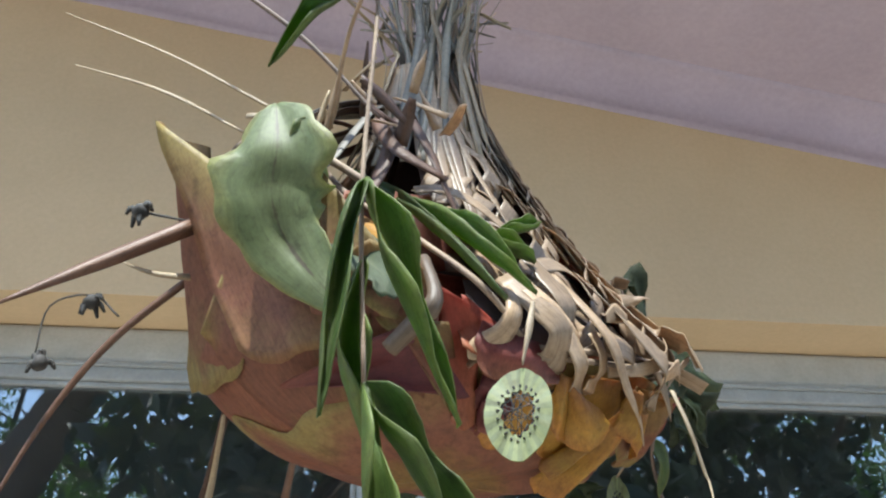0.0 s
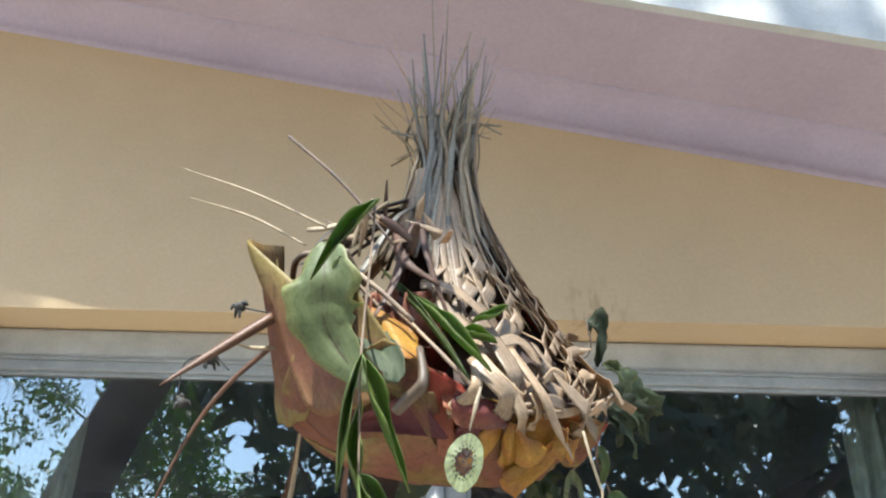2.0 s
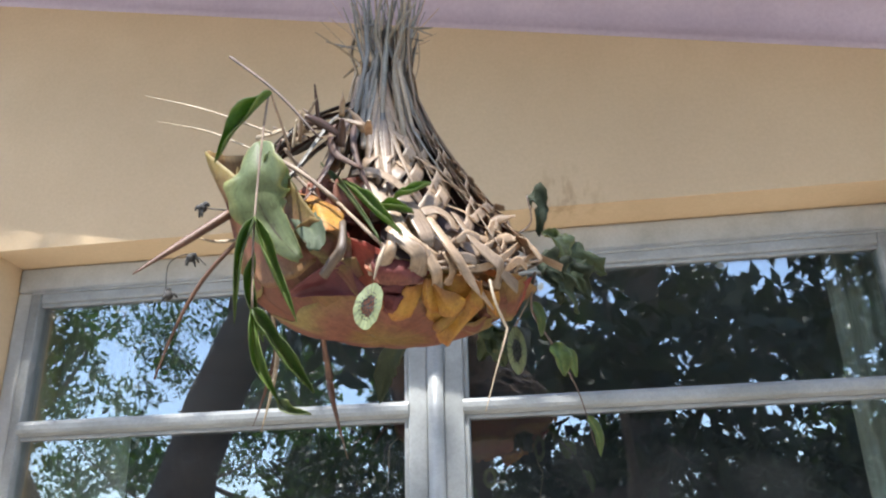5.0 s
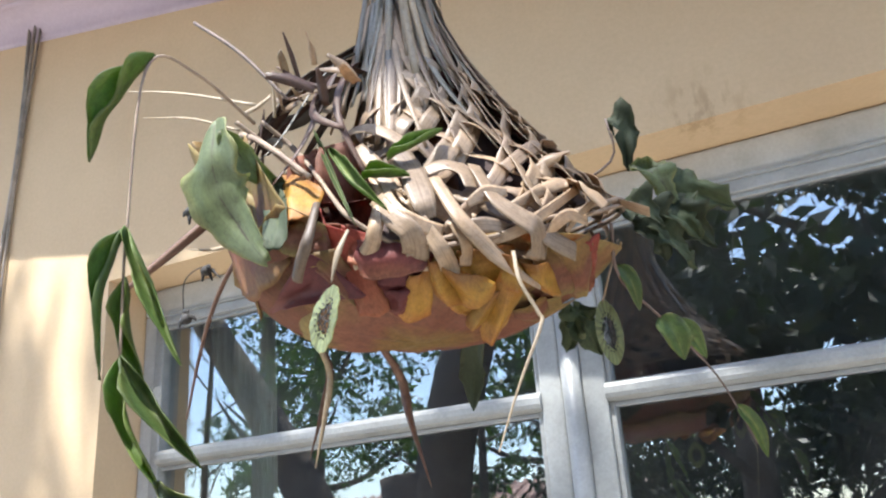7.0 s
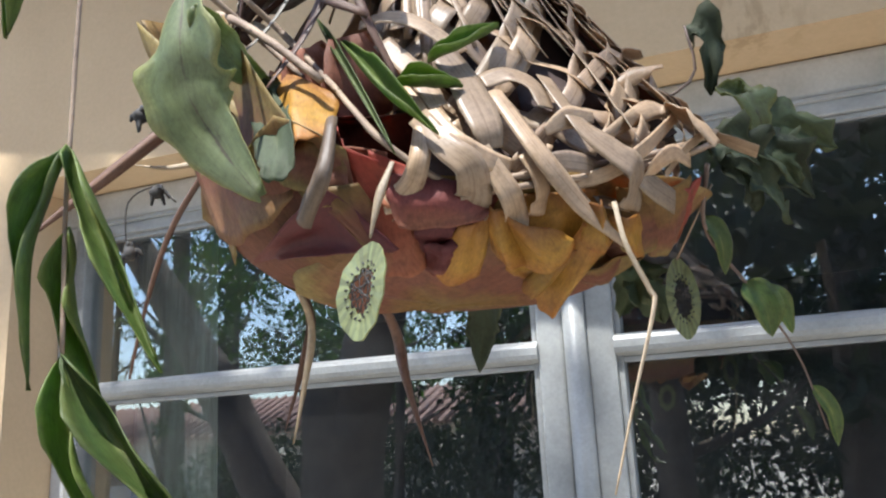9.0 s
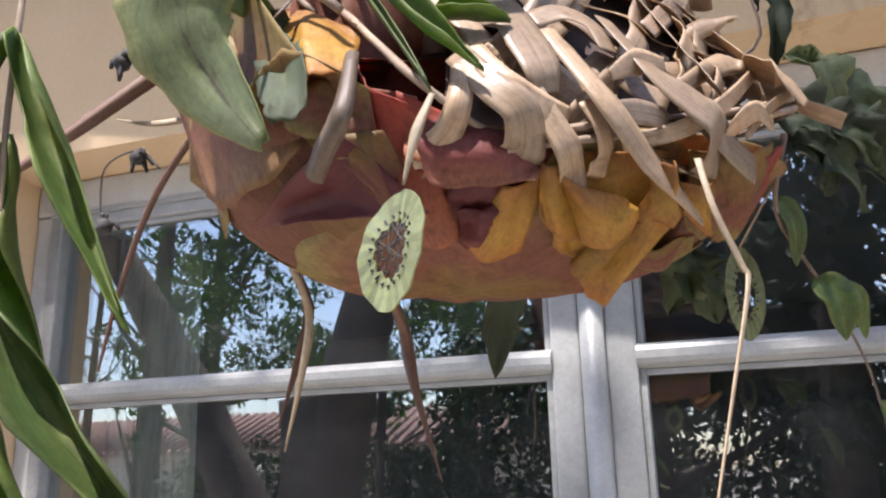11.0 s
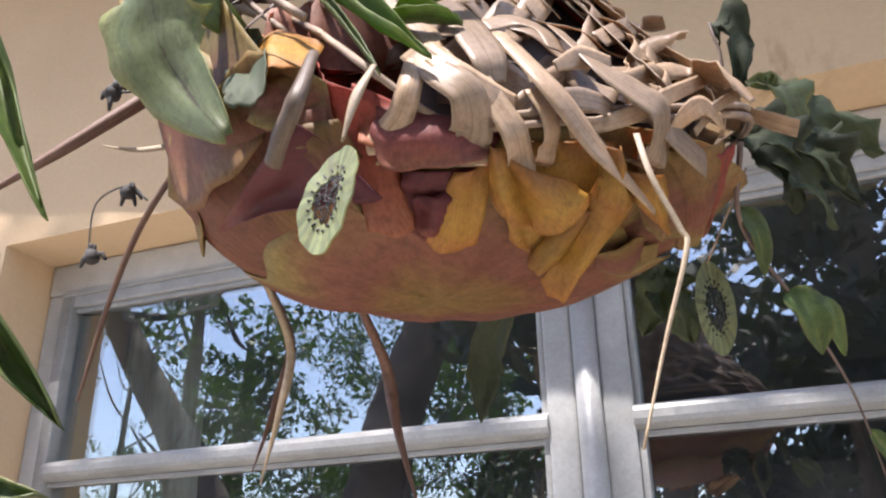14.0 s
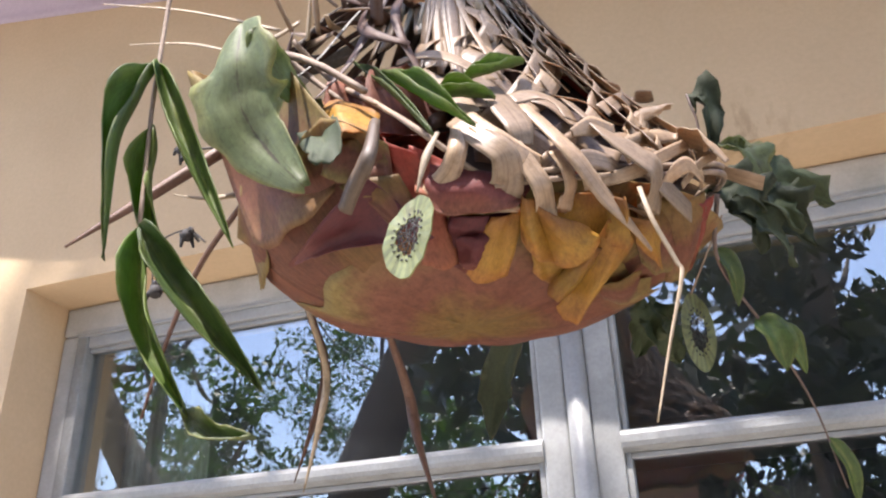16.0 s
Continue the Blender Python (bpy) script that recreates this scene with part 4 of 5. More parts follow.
# rolled green leaves on the front
for a, mid, c, w in ((V(-0.0553, -0.4860, 1.9178), V(-0.0052, -0.5341, 1.8411), V(0.0312, -0.5617, 1.7816), 0.0085), (V(-0.0240, -0.5117, 1.8808), V(0.0186, -0.5404, 1.8251), V(0.0507, -0.5495, 1.7932), 0.017), (V(0.0196, -0.5301, 1.8334), V(0.0382, -0.5311, 1.8300), V(0.0568, -0.5226, 1.8284), 0.0145), (V(0.0346, -0.5167, 1.8503), V(0.0519, -0.5114, 1.8569), V(0.0701, -0.4873, 1.8799), 0.0135)):
    leaf("leaf", [a, mid, c], w, (0.3, -1, 0.35), M_LEAF, bouquet, "rolled dark green leaf", fold=0.7, wave=0.25, seed=int(w * 10000), roll=1.1, shape=0.85, crumple=0.003, ragged=0.15, rows=20, cols=9)
# twigs along the mouth
for k, (a, mid, c, r) in enumerate(((V(-0.0980, -0.5405, 1.9142), V(-0.0812, -0.5186, 1.8954), V(-0.0482, -0.5156, 1.8595), 0.0020), (V(-0.0868, -0.5197, 1.9210), V(-0.0651, -0.4994, 1.8943), V(-0.0145, -0.5325, 1.8360), 0.0021), (V(-0.0190, -0.5295, 1.8413), V(0.0162, -0.5519, 1.7979), V(0.0355, -0.5449, 1.7792), 0.0018), (V(0.0341, -0.5418, 1.7813), V(0.0440, -0.5327, 1.7736), V(0.0553, -0.5195, 1.7712), 0.0018))):
    part("twig", tube([a, mid, c], [r, r * 1.1, r * 0.9], n=14, sides=7, rough=0.12, seed=k), M_TWIG, bouquet, "dry twig along the open side")
part("twig", tube([V(-0.150, -0.540, 2.035), V(-0.091, -0.5455, 1.978), V(-0.040, -0.545, 1.915)], [0.0016, 0.0018, 0.0012], n=12, sides=6, rough=0.08), M_DARKTWIG, bouquet)
# the mouth's upper edge: bound twigs and husks from the neck round the open side
for k in range(15):
    a0 = rng.uniform(112, 256)
    da, reach = rng.uniform(-14, 40), rng.uniform(0.85, 1.12)
    sag = 0.00045 * abs(a0 - 186)
    part("husk_strip", blade([hood(a0 - da * 0.6, rng.uniform(0.1, 0.3), 0.0), ell(a0, 0.60 + rng.uniform(-0.08, 0.08), 1.985 - sag + rng.uniform(-0.012, 0.012)), ell(a0 + da * 0.5, 0.88, 1.948 - 2 * sag + rng.uniform(-0.012, 0.012)), ell(a0 + da, reach, 1.925 - 3 * sag + rng.uniform(-0.02, 0.02))], rng.uniform(0.005, 0.015), slope_out, (0.8, 1.1, rng.uniform(0.1, 0.7)), 0.1, rng.uniform(-0.9, 0.9), 14, 4), rng.choice((M_PALM, M_GREYSTRAW, M_BROWN)), bouquet)
part("rim_hoop", tube([ell(a, 1.04, 1.93 - 0.00006 * (a - 186) ** 2 * 0.35) for a in range(112, 262, 10)], [0.0028, 0.0034, 0.0024], n=36, rough=0.1), M_TWIG, bouquet, "bound twig rim over the open side")

# spiky dark sticks at the far side
part("stick", blade([V(-0.150, -0.500, 1.862), V(-0.191, -0.5225, 1.8185), V(-0.232, -0.545, 1.775)], 0.012, (0.2, -1, 0), (1.0, 0.75, 0.1), 0.45, 0.3, 14), M_BROWN, bouquet, "dark pointed dry husk")
part("stick", blade([V(-0.158, -0.452, 1.850), V(-0.205, -0.437, 1.808), V(-0.240, -0.420, 1.760), V(-0.268, -0.405, 1.700)], 0.0055, (0.2, -1, 0), (1.0, 0.8, 0.3), 0.45, 0.3, 16), M_BROWN, bouquet, "dark bent dry stalk")
part("straw", blade([V(-0.150, -0.470, 1.838), V(-0.175, -0.480, 1.834), V(-0.195, -0.490, 1.836)], 0.005, (0.2, -1, 0), (1, 0.7, 0.1)), M_STRAW, bouquet)
part("straw", blade([V(-0.11, -0.50, 1.955), V(-0.18, -0.52, 1.98), V(-0.25, -0.535, 1.998)], 0.0035, (0.2, -1, 0.3), (1, 0.7, 0.2)), M_STRAW, bouquet)


def dried_bud(c, seed):
    """A shrivelled flower head: a small knobbly heart with bent black bracts."""
    r = random.Random(seed)
    bm = bmesh.new()
    bmesh.ops.create_icosphere(bm, subdivisions=2, radius=0.0055)
    for v in bm.verts:
        v.co *= 1 + 0.3 * noise.noise(v.co * 300 + Vector((seed, 0, 0)))
    bmesh.ops.translate(bm, verts=bm.verts, vec=c)
    for k in range(5):
        a = r.uniform(0, 6.28)
        d = Vector((math.cos(a), r.uniform(-0.6, 0.6), math.sin(a))).normalized()
        tube([c + d * 0.003, c + d * 0.006 + Vector((0, 0, 0.002)), c + d * 0.009 + Vector((0.001, 0, -0.003))], [0.0026, 0.0022, 0.0010], n=6, sides=5, bm=bm)
    return part("dried_flower", bm, M_BUD, bouquet, "small black shrivelled flower head")


dried_bud(V(-0.186, -0.497, 1.868), 1)
dried_bud(V(-0.226, -0.430, 1.838), 2)
dried_bud(V(-0.248, -0.432, 1.792), 3)
part("tendril", tube([V(-0.205, -0.434, 1.826), V(-0.225, -0.432, 1.842), V(-0.250, -0.434, 1.832), V(-0.252, -0.432, 1.795)], [0.0008, 0.0006], n=16, sides=5), M_BUD, bouquet, "thin black tendril")
part("tendril", tube([V(-0.155, -0.498, 1.862), V(-0.186, -0.497, 1.868)], [0.0009, 0.0009], n=4, sides=5), M_BUD, bouquet)

# drooping fresh leaves on a twig in front of the open side
FX = V(-0.046, -0.696, 0.002)
part("twig", tube([V(-0.070, -0.550, 1.900), V(-0.058, -0.630, 1.900), FX + V(0.002, 0.006, 1.868), FX + V(0, 0, 1.752), FX + V(0.004, -0.002, 1.672)], [0.0015, 0.0012, 0.001, 0.001, 0.0009], n=28, sides=6), M_TWIG, bouquet, "drooping twig with fresh leaves")
FRESH = (
    ((0.004, 0.01, 1.878), (-0.020, 0.002, 1.845), (-0.040, 0.002, 1.808), 0.020, 1.1),
    ((0.0, 0.0, 1.752), (-0.008, -0.006, 1.715), (-0.009, -0.004, 1.660), 0.015, 1.2),
    ((0.0, 0.0, 1.752), (0.014, 0.008, 1.712), (0.036, 0.012, 1.664), 0.018, 1.1),
    ((0.004, -0.002, 1.672), (0.024, 0.006, 1.640), (0.052, 0.014, 1.606), 0.020, 0.9),
    ((0.004, -0.002, 1.672), (0.008, 0.004, 1.632), (0.026, 0.010, 1.598), 0.016, 1.0),
    ((0.024, 0.010, 1.602), (0.034, 0.012, 1.592), (0.050, 0.014, 1.590), 0.010, 0.5),
    ((0.002, 0.0, 1.720), (-0.004, 0.010, 1.690), (0.008, 0.016, 1.650), 0.016, 1.0),
)
for k, (a, b_, c, w, roll) in enumerate(FRESH):
    leaf("leaf", [FX + V(*a), FX + V(*b_), FX + V(*c)], 0.9 * w, (0.35, -1, 0.15), M_LEAF if k != 5 else M_LEAFPALE, bouquet, "drooping rolled green leaf", crumple=0.004, fold=0.8, wave=0.65, seed=k + 80, roll=roll, shape=0.8, rows=20, cols=9, ragged=0.12)


# lace leaves: oval leaves eaten to a ring, hung on threads
def lace_leaf(top, low, width, face, label):
    top, low = Vector(top), Vector(low)
    c, up = (top + low) / 2, (top - low)
    h = up.length / 2
    up.normalize()
    side = up.cross(Vector(face)).normalized()
    nrm = side.cross(up).normalized()
    bm = bmesh.new()
    uv = bm.loops.layers.uv.verify()
    n = 40
    rings = []
    for k, f in enumerate((0.50, 0.62, 0.82, 1.0)):
        ring = []
        for i in range(n):
            a = 6.28319 * i / n
            pt = 1 + 0.5 * max(0, abs(math.sin(a)) - 0.9) * f
            ff = f * (1 + (0.10 * math.sin(i * 2.1) + 0.05 * math.sin(i * 5.3) if k == 0 else 0.004 * math.sin(i * 3.3)))
            ring.append(c + side * math.cos(a) * ff * width / 2 + up * math.sin(a) * ff * h * pt + nrm * (0.0008 * math.sin(i * 1.57) * (f - 0.4) + 0.0015 * math.cos(2 * a)))
        rings.append(ring)
    for sgn in (1, -1):
        vr = [[bm.verts.new(p + nrm * sgn * 0.0004) for p in ring] for ring in rings]
        for k in range(3):
            for i in range(n):
                q = [vr[k][i], vr[k][(i + 1) % n], vr[k + 1][(i + 1) % n], vr[k + 1][i]]
                f = bm.faces.new(q if sgn > 0 else q[::-1])
                for lp, e in zip(f.loops, (0.5, 0.5, 1.0, 1.0)):
                    lp[uv].uv = (0.62 + 0.16 * (i % 2), 3.0 * i / n)
        if sgn > 0:
            first = vr
    for k in (0, 3):
        for i in range(n):
            bm.faces.new([first[k][i], first[k][(i + 1) % n], vr[k][(i + 1) % n], vr[k][i]])
    bmesh.ops.recalc_face_normals(bm, faces=bm.faces)
    ob = part("lace_leaf", bm, M_LACE, bouquet, label)
    bm = bmesh.new()
    for i in range(0, 40, 2):
        p = rings[1][i]
        tube([p + nrm * 0.0012, rings[0][i] - nrm * 0.001, rings[0][(i + 3) % n].lerp(c, 0.12)], [0.0006, 0.0004], n=4, sides=4, bm=bm)
    for i in range(16):
        p, q = rings[0][(i * 7) % n], rings[0][(i * 7 + 13 + 3 * (i % 4)) % n]
        tube([p, p.lerp(q, 0.5) + nrm * 0.001 * (-1) ** i + side * 0.0012 * math.sin(i * 2.3), q], [0.00022, 0.00022], n=5, sides=4, bm=bm)
    part("dark_stitches", bm, M_THREAD, ob, "dark fringe and threads across the eaten hole")
    return ob


lace_leaf((0.030, -0.592, 1.728), (0.025, -0.598, 1.684), 0.031, (-0.38, -0.92, -0.25), "pale green oval leaf eaten to a ring")
part("straw", blade([V(0.040, -0.585, 1.768), V(0.036, -0.592, 1.750), V(0.031, -0.593, 1.730)], 0.0042, (0.2, -1, 0), (0.5, 1.0, 0.2), 0.2, 0.6), M_STRAW, bouquet, "pale straw holding the ring leaf")
lace_leaf((0.146, -0.352, 1.752), (0.147, -0.338, 1.700), 0.022, (0.2, -1, 0.1), "grey-green oval leaf eaten to a ring")
part("straw", tube([ell(-8, 1.0, 1.79), V(0.146, -0.352, 1.752)], [0.0007, 0.0007], n=4, sides=5), M_TWIG, bouquet)

# hanging straws and husks below
part("straw", blade([hood(-62, 1.0, 0.02) + V(0.01, 0, -0.03), V(0.136, -0.522, 1.728), V(0.144, -0.514, 1.706), V(0.1455, -0.515, 1.697), V(0.136, -0.540, 1.655), V(0.126, -0.560, 1.612)], 0.0029, (0.3, -1, 0), (0.9, 1.0, 0.25), 0.0, 0.9, 30), M_STRAW, bouquet, "long pale straw ribbon hanging down")
part("husk_strip", blade([ell(118, 0.9, 1.765), V(-0.098, -0.275, 1.735), V(-0.090, -0.272, 1.690), V(-0.072, -0.270, 1.622)], 0.0095, (0.3, -1, 0), (0.55, 1.1, 0.06), 0.35, 0.7, 24, 7, 0.0004), M_BROWN, bouquet, "brown folded husk hanging below")
part("husk_strip", blade([ell(150, 0.95, 1.775), V(-0.150, -0.330, 1.745), V(-0.160, -0.330, 1.70), V(-0.172, -0.335, 1.655)], 0.009, (0.3, -1, 0), (0.6, 1.0, 0.08), 0.08, 1.4, 20), M_BROWN, bouquet, "brown folded husk hanging below")
part("husk_strip", blade([ell(150, 0.95, 1.775), V(-0.146, -0.336, 1.74), V(-0.150, -0.340, 1.69), V(-0.158, -0.345, 1.645)], 0.006, (0.3, -1, 0.3), (0.6, 1.1, 0.2), 0.3, 1.2, 18), M_STRAW, bouquet)
leaf("leaf", [ell(75, 0.95, 1.775), V(-0.030, -0.235, 1.745), V(-0.045, -0.215, 1.700)], 0.030, (0.3, -1, 0), M_LEAFDARK, bouquet, "dark withered leaf hanging below", fold=0.6, wave=0.3, seed=31, ragged=0.3)

# dark leaves at the wall side, with a leafy tendril
for k, (a, c, w, mat) in enumerate((
        (V(0.185, -0.345, 1.872), V(0.218, -0.325, 1.832), 0.026, M_LEAFPALE), (V(0.200, -0.325, 1.852), V(0.262, -0.290, 1.832), 0.032, M_LEAFDARK),
        (V(0.185, -0.340, 1.835), V(0.200, -0.325, 1.785), 0.034, M_LEAFDARK), (V(0.205, -0.325, 1.845), V(0.240, -0.300, 1.795), 0.030, M_LEAFDARK),
        (V(0.170, -0.350, 1.830), V(0.205, -0.345, 1.808), 0.026, M_LEAFDARK), (V(0.215, -0.315, 1.835), V(0.232, -0.318, 1.800), 0.026, M_LEAFDARK),
        (V(0.190, -0.335, 1.815), V(0.222, -0.315, 1.775), 0.024, M_LEAFDARK), (V(0.120, -0.330, 1.760), V(0.128, -0.315, 1.715), 0.032, M_LEAFDARK),
        (V(0.120, -0.330, 1.755), V(0.100, -0.32, 1.722), 0.026, M_LEAFDARK))):
    leaf("leaf", [a, (a + c) / 2 + V(0.004 * (-1) ** k, -0.010, 0.006), c], w, (0.4, -1, 0.1 + 0.3 * (-1) ** k), mat, bouquet, "dark green crinkled leaf", fold=0.45, wave=0.5, seed=k + 50, ragged=0.9, crumple=0.006, shape=0.9, rows=18, cols=9)
part("twig", tube([ell(-14, 1.0, 1.80), V(0.168, -0.372, 1.765), V(0.190, -0.325, 1.732), V(0.216, -0.262, 1.690), V(0.232, -0.205, 1.635)], [0.0018, 0.0014, 0.0012, 0.0009, 0.0007], n=24, sides=6), M_DARKTWIG, bouquet, "thin leafy tendril")
for k, (a, c, w) in enumerate(((V(0.168, -0.372, 1.775), V(0.176, -0.350, 1.738), 0.014), (V(0.186, -0.330, 1.735), V(0.200, -0.318, 1.698), 0.024), (V(0.192, -0.322, 1.732), V(0.214, -0.292, 1.702), 0.018), (V(0.224, -0.235, 1.668), V(0.238, -0.198, 1.622), 0.014))):
    leaf("leaf", [a, (a + c) / 2 + V(0.004, -0.004, 0.003), c], w, (0.4, -1, 0.1), M_LEAF, bouquet, "small folded green leaf", fold=0.5, wave=0.2, seed=k + 60)
# a leaf standing up behind the rim
part("twig", tube([hood(20, 0.86, 0.004), V(0.172, -0.345, 1.885), V(0.170, -0.345, 1.925)], [0.0014, 0.001], n=8, sides=6), M_DARKTWIG, bouquet)
leaf("leaf", [V(0.172, -0.338, 1.925), V(0.186, -0.345, 1.915), V(0.182, -0.335, 1.872)], 0.026, (0.4, -1, 0.1), M_LEAFDARK, bouquet, "small dark leaf standing above the rim", fold=0.3, wave=0.8, seed=66, ragged=0.7, crumple=0.008)
# thin straws spreading out, seen on the skyline of the hood
for k, (a, c, mat) in enumerate(((ell(200, 1.05, 1.935), V(-0.25, -0.50, 1.985), M_STRAW),)):
    mid = a.lerp(c, 0.5) + V(0.004, -0.003, 0.003)
    part("straw", blade([a, mid, c], 0.0026, (0.1, -1, 0.2), (0.8, 1.0, 0.2), 0.15, 0.7, 18), mat, bouquet, "thin dry straw")

# a bristle of broken stalks and husk ends at the neck of the open side
for k in range(22):
    a = ell(rng.uniform(190, 262), rng.uniform(0.62, 1.02), rng.uniform(1.925, 1.975))
    d = Vector((rng.uniform(-1.0, 0.5), rng.uniform(-0.8, 0.2), rng.uniform(-0.25, 0.6))).normalized() * rng.uniform(0.015, 0.038)
    part("broken_stalk", blade([a - d * 0.4, a + d * 0.3 + V(0, 0, rng.uniform(-0.004, 0.004)), a + d], rng.uniform(0.004, 0.012), (0.1, -1, 0.4), (0.8, 1.0, rng.uniform(0.1, 0.9)), 0.15, rng.uniform(-0.8, 0.8), 8, 3), rng.choice((M_PALM, M_PALM, M_STRAW, M_BROWN)), bouquet)
# ---- garden behind, mirrored in the panes ----
tagged(part("ground", box(bmesh.new(), -400, -400, -0.2, 400, 400, 0.0), M_GROUND, None, smooth=False), "dry bare garden ground with paving dust", "ground", kind="structure")


def leaves_mesh(clumps, size, seed, density):
    """Many small pointed leaves gathered in uneven clumps: (centre, radius) each."""
    r = np.random.RandomState(seed)
    verts, faces = [], []
    for c, rad in clumps:
        n = int(density * rad * rad)
        d = r.normal(size=(n, 3))
        d /= np.linalg.norm(d, axis=1)[:, None]
        p = np.array(c) + d * (rad * r.uniform(0.25, 1.0, (n, 1)) ** 0.6) * np.array((1, 1, 0.75))
        a = r.normal(size=(n, 3))
        a[:, 2] -= 0.6
        a /= np.linalg.norm(a, axis=1)[:, None]
        b_ = np.cross(a, r.normal(size=(n, 3)))
        b_ /= np.linalg.norm(b_, axis=1)[:, None] + 1e-9
        s = size * r.uniform(0.6, 1.3, (n, 1))
        q = np.stack([p - a * s, p + b_ * s * 0.4, p + a * s, p - b_ * s * 0.4], 1).reshape(-1, 3)
        k = len(verts)
        verts.extend(map(tuple, q))
        faces.extend((k + 4 * i, k + 4 * i + 1, k + 4 * i + 2, k + 4 * i + 3) for i in range(n))
    me = bpy.data.meshes.new("crown")
    me.from_pydata(verts, [], faces)
    return me


def tree(base, lean, height, girth, spread, clumps, seed, leaf_size, material, density, label, low=0.45, fork=6, sprays=()):
    r = random.Random(seed)
    root = tagged(empty("tree", base), label, "tree")
    b0 = Vector(base)
    top = b0 + Vector((lean[0], lean[1], height))
    bm = tube([b0 - Vector((0, 0, 0.05)), b0.lerp(top, 0.35) + Vector((r.uniform(-0.1, 0.1), 0, 0)), b0.lerp(top, 0.7), top], [girth * 1.25, girth, girth * 0.7, girth * 0.3], n=22, sides=12, rough=0.08, seed=seed)
    tips = []
    for k in range(fork):
        u = low + (0.95 - low) * k / max(1, fork - 1)
        s = b0.lerp(top, u)
        a = 2.4 * k + seed
        e = s + Vector((math.cos(a) * spread * (1.1 - 0.5 * u), math.sin(a) * spread * (1.1 - 0.5 * u), height * r.uniform(0.1, 0.25)))
        tube([s, s.lerp(e, 0.5) + Vector((0, 0, -0.1 * spread)), e], [girth * 0.45 * (1.2 - u), girth * 0.25, girth * 0.08], n=9, sides=7, bm=bm)
        tips.append((s, e))
    cl = []
    for _ in range(clumps):
        s, e = r.choice(tips)
        p = s.lerp(e, r.uniform(0.35, 1.15))
        w = spread * 0.28
        cl.append(((p.x + r.gauss(0, w), p.y + r.gauss(0, w), p.z + r.gauss(0, w * 0.8)), r.uniform(0.25, 0.6) * spread * 0.42))
    for s, e, count in sprays:
        s, e = Vector(s), Vector(e)
        tube([b0.lerp(top, 0.8), s.lerp(e, 0.1), e], [girth * 0.4, girth * 0.2, girth * 0.08], n=9, sides=6, bm=bm)
        for _ in range(count):
            p = s.lerp(e, r.random())
            cl.append(((p.x + r.gauss(0, 0.06), p.y + r.uniform(-0.10, 0.10), p.z + r.gauss(0, 0.05)), r.uniform(0.12, 0.2)))
    part("trunk", bm, M_BARK, root)
    me = leaves_mesh(cl, leaf_size, seed, density)
    me.materials.append(material)
    crown = new("crown", me)
    crown.parent = root
    crown.matrix_parent_inverse = root.matrix_basis.inverted()
    tagged(crown, kind="stuff")
    return root


# leaning garden trees close to the house
def forked_tree(base, label):
    """A thick trunk that forks low into two heavy limbs, with a light crown high above."""
    root = tagged(empty("tree", base), label, "tree")
    b0 = Vector(base)
    f = b0 + Vector((0, 0, 2.0))
    bm = tube([b0 - Vector((0, 0, 0.05)), b0 + Vector((0.05, 0, 1.0)), f + Vector((0, 0, 0.3))], [0.42, 0.36, 0.34], n=10, sides=14, rough=0.06, seed=2)
    ends = []
    for dx, dy, r, root_x in ((0.95, 0.1, 0.25, 0.1), (-1.6, 0.0, 0.20, -1.0)):
        g = f + Vector((root_x, 0, 0))
        e = g + Vector((dx * 2.6, dy, 6.2))
        tube([g - Vector((root_x, 0, 2.0)), g + Vector((-0.3 * root_x, 0, -0.7)), g + Vector((dx * 0.45, dy, 1.0)), g + Vector((dx * 1.15, dy, 2.6)), e], [r * 1.4, r * 1.25, r, r * 0.85, r * 0.3], n=22, sides=12, bm=bm, rough=0.06, seed=3)
        for k in range(5):
            s = g.lerp(e, 0.42 + 0.12 * k)
            a = 2.3 * k + dx
            t_ = s + Vector((1.7 * math.cos(a), 1.7 * math.sin(a), 0.7))
            tube([s, s.lerp(t_, 0.5) + Vector((0, 0, -0.1)), t_], [0.07, 0.04, 0.012], n=8, sides=6, bm=bm)
            ends.append((s, t_))
    part("trunk", bm, M_BARK, root)
    r = random.Random(77)
    cl = []
    for _ in range(46):
        s, e = r.choice(ends)
        p = s.lerp(e, r.uniform(0.3, 1.3))
        cl.append(((p.x + r.gauss(0, 0.5), p.y + r.gauss(0, 0.5), p.z + r.gauss(0, 0.5)), r.uniform(0.3, 0.62)))
    me = leaves_mesh(cl, 0.085, 77, 480)
    me.materials.append(M_FOLIAGE)
    crown = new("crown", me)
    crown.parent, crown.matrix_parent_inverse = root, root.matrix_basis.inverted()
    tagged(crown, kind="stuff")


forked_tree((-3.5, -6.0, 0), "large garden tree forked low into two dark limbs")
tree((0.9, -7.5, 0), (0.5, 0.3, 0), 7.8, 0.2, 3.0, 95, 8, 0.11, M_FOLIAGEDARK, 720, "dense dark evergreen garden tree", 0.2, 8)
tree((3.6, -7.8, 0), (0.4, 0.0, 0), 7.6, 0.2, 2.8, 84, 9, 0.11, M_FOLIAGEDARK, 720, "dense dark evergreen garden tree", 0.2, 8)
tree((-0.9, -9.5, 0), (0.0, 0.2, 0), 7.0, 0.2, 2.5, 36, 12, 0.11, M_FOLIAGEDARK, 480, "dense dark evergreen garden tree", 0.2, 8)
tree((-10.5, -12.5, 0), (0.2, 0.0, 0), 8.5, 0.22, 1.1, 40, 14, 0.10, M_FOLIAGE, 900, "tall narrow cypress-like garden tree", 0.12, 9)
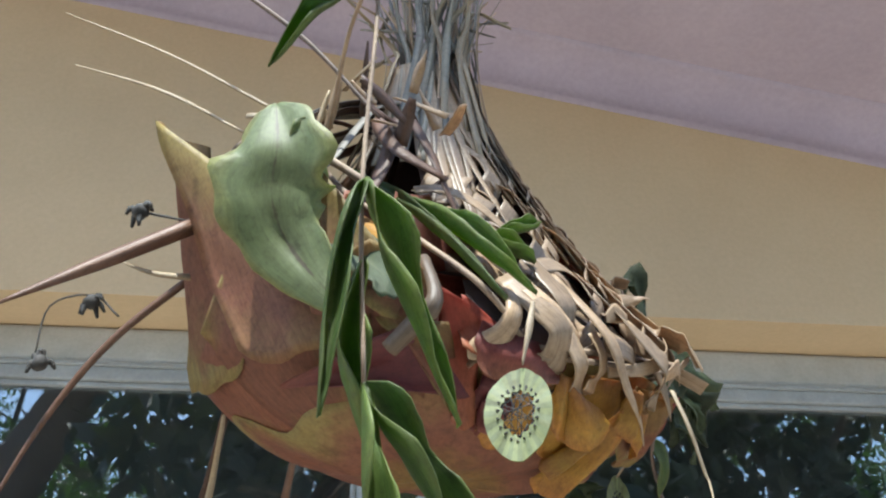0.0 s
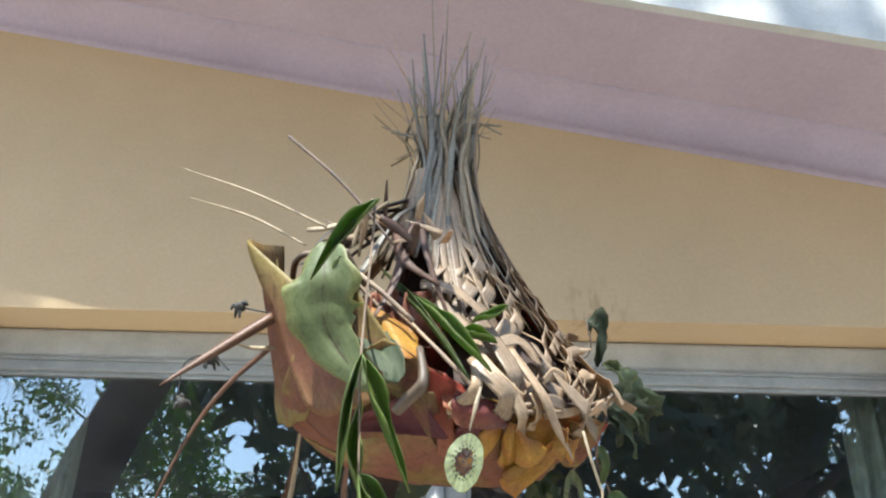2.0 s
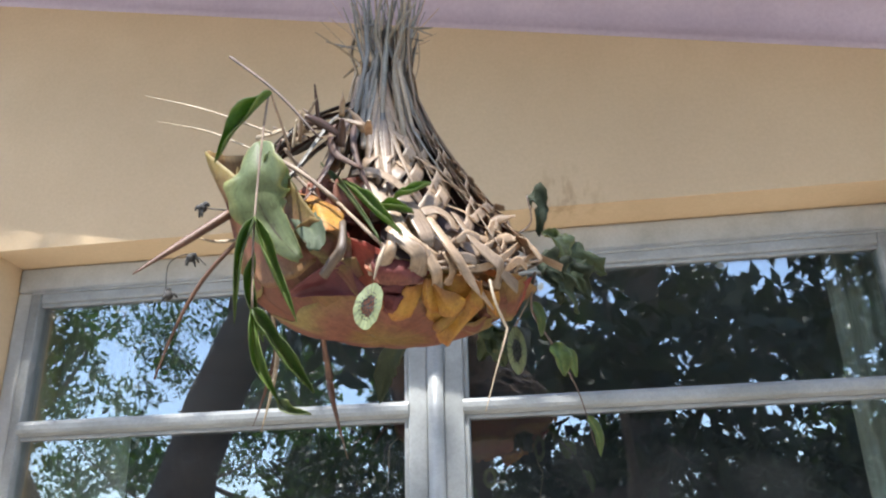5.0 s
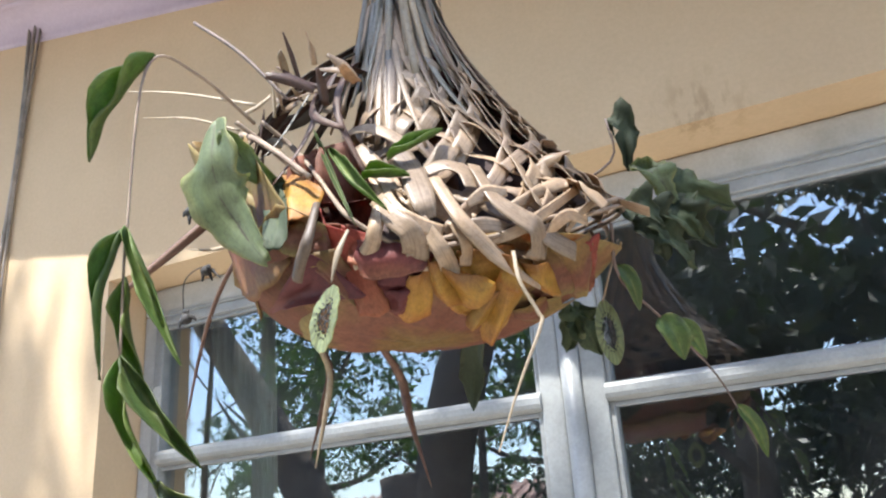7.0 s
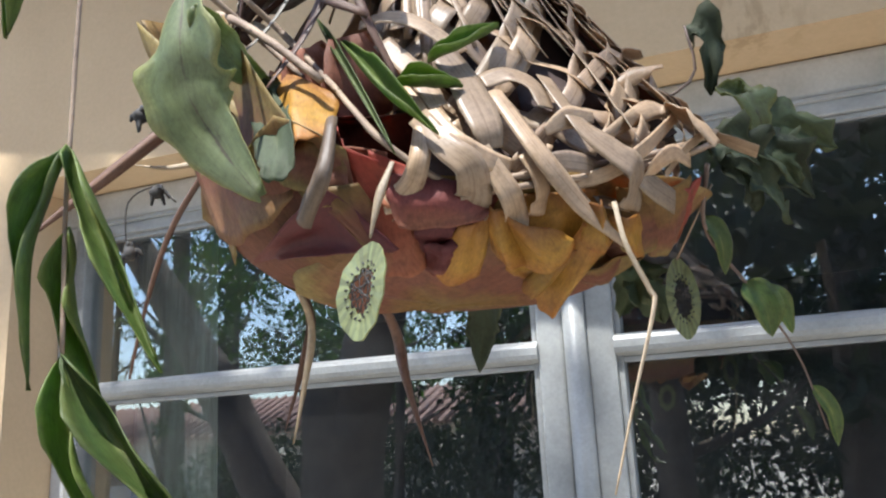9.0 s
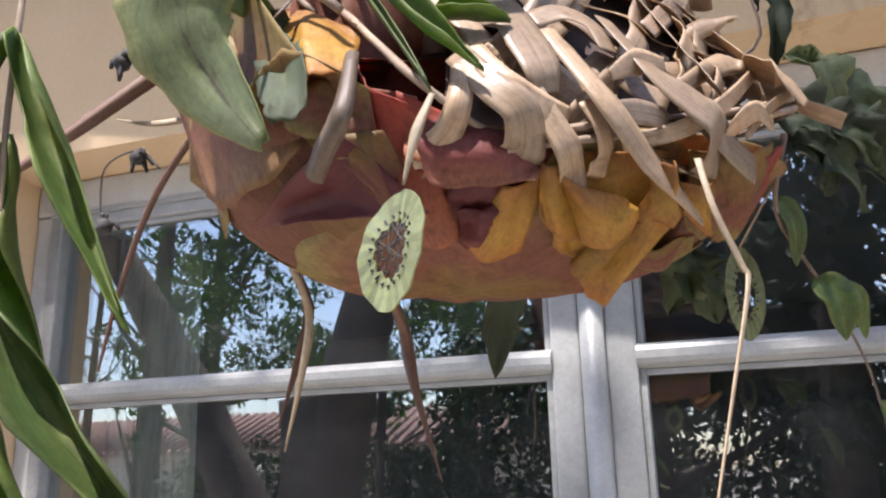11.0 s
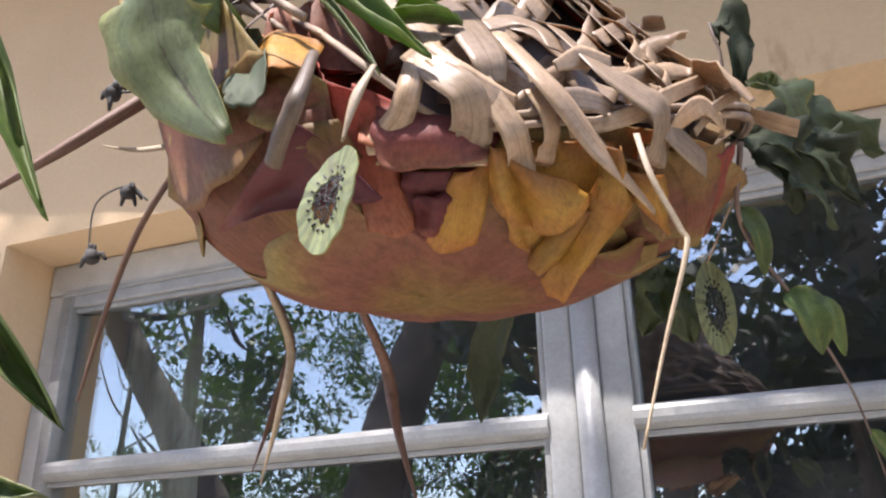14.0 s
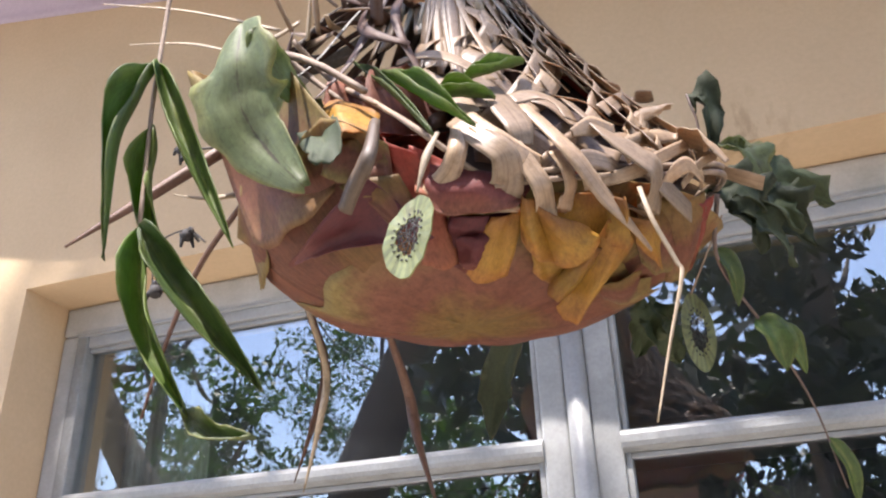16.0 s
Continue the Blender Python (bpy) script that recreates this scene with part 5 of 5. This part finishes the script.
tree((-14.0, -19.0, 0), (0.5, 0.0, 0), 9.0, 0.3, 3.4, 40, 16, 0.14, M_FOLIAGE, 260, "leafy tree farther down the garden", 0.3, 8)
tree((-6.5, -19.0, 0), (0.5, 0.0, 0), 8.0, 0.3, 3.4, 46, 17, 0.14, M_FOLIAGE, 260, "leafy tree farther down the garden", 0.25, 8)
tree((8.5, -16.0, 0), (0.5, 0.0, 0), 10.0, 0.3, 3.6, 50, 18, 0.14, M_FOLIAGE, 260, "leafy tree farther down the garden", 0.25, 8)
tree((-5.2, -11.0, 0), (0.3, 0.0, 0), 7.5, 0.07, 2.4, 84, 19, 0.055, M_FOLIAGE, 900, "slender fine-leaved green garden tree", 0.25, 9)
tree((-12.8, -13.2, 0), (0.4, 0.0, 0), 7.6, 0.09, 2.2, 30, 27, 0.06, M_FOLIAGE, 460, "slender fine-leaved green garden tree", 0.3, 9)
# added out of view: a branch reaching over the house, which dapples the sun
tree((-4.6, -2.8, 0), (3.0, 0.75, 0), 8.2, 0.06, 1.1, 66, 21, 0.06, M_FOLIAGE, 600, "unseen slim tree added to dapple the sun on the house", 0.62, 6, (((-2.1, -2.64, 7.0), (0.65, -2.64, 7.0), 58),))

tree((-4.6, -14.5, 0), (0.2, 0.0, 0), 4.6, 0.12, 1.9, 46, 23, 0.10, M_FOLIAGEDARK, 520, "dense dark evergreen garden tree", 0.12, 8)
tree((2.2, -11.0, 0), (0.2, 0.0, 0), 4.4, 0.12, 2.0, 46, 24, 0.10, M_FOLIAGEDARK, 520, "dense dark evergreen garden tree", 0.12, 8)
# sunlit shrubs and an ochre wall behind the house, seen through both windows
back_me = leaves_mesh([((1.6 + 0.42 * k, 6.6 + 0.25 * math.sin(k * 1.7), 0.7 + 0.5 * (k % 3)), 0.75) for k in range(9)], 0.07, 41, 700)
back_me.materials.append(M_FOLIAGE)
tagged(new("shrub", back_me), "sunlit green shrubs behind the house", "shrub", kind="stuff")
tagged(part("garden_wall", box(bmesh.new(), 0.6, 7.6, 0.0, 6.5, 7.8, 3.4, 0.01), M_WALL, None, smooth=False), "ochre plastered garden wall behind the shrubs", "wall", kind="structure")
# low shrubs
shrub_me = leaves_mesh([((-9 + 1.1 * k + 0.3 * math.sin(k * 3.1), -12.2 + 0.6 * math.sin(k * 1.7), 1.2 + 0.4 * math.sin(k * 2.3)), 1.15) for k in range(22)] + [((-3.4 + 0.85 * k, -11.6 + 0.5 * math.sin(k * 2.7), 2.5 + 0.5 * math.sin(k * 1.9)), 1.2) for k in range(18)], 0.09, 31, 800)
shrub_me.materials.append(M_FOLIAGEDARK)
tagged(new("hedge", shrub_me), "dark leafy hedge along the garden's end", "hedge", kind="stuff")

# neighbouring house with a tiled roof
nb = tagged(empty("neighbour_house", (-7, -24, 0)), "pale neighbouring house with a terracotta tiled roof", "house")
part("wall", box(bmesh.new(), -26, -31, 0, -6, -25, 2.7), M_PINK, nb, smooth=False)
bm = bmesh.new()
vs = [bm.verts.new(p) for p in ((-26.5, -24.5, 2.6), (-5.5, -24.5, 2.6), (-5.5, -28, 4.0), (-26.5, -28, 4.0), (-26.5, -31.5, 2.6), (-5.5, -31.5, 2.6), (-26.5, -24.5, 2.5), (-5.5, -24.5, 2.5), (-5.5, -31.5, 2.5), (-26.5, -31.5, 2.5))]
for f in ((0, 1, 2, 3), (3, 2, 5, 4), (6, 9, 8, 7), (0, 6, 7, 1), (4, 5, 8, 9), (0, 3, 4, 9, 6), (1, 7, 8, 5, 2)):
    bm.faces.new([vs[i] for i in f])
bmesh.ops.recalc_face_normals(bm, faces=bm.faces)
roof_nb = part("roof", bm, M_TILE, nb, "terracotta tiled roof", smooth=False)
bm = bmesh.new()
for k in range(52):
    x = -26.2 + 0.4 * k
    tube([(x, -24.45, 2.64), (x, -28.0, 4.03)], [0.08, 0.08], n=2, sides=6, bm=bm)
tagged(part("tile_row", bm, M_TILE, roof_nb), kind="stuff")
for x in (-23, -18, -13, -8):
    w = part("window", box(bmesh.new(), x - 0.6, -25.03, 0.9, x + 0.6, -24.96, 2.1, 0.01), M_WHITE, nb, smooth=False)
    part("pane", box(bmesh.new(), x - 0.52, -24.955, 0.98, x + 0.52, -24.95, 2.02), M_SLATE, w, smooth=False)
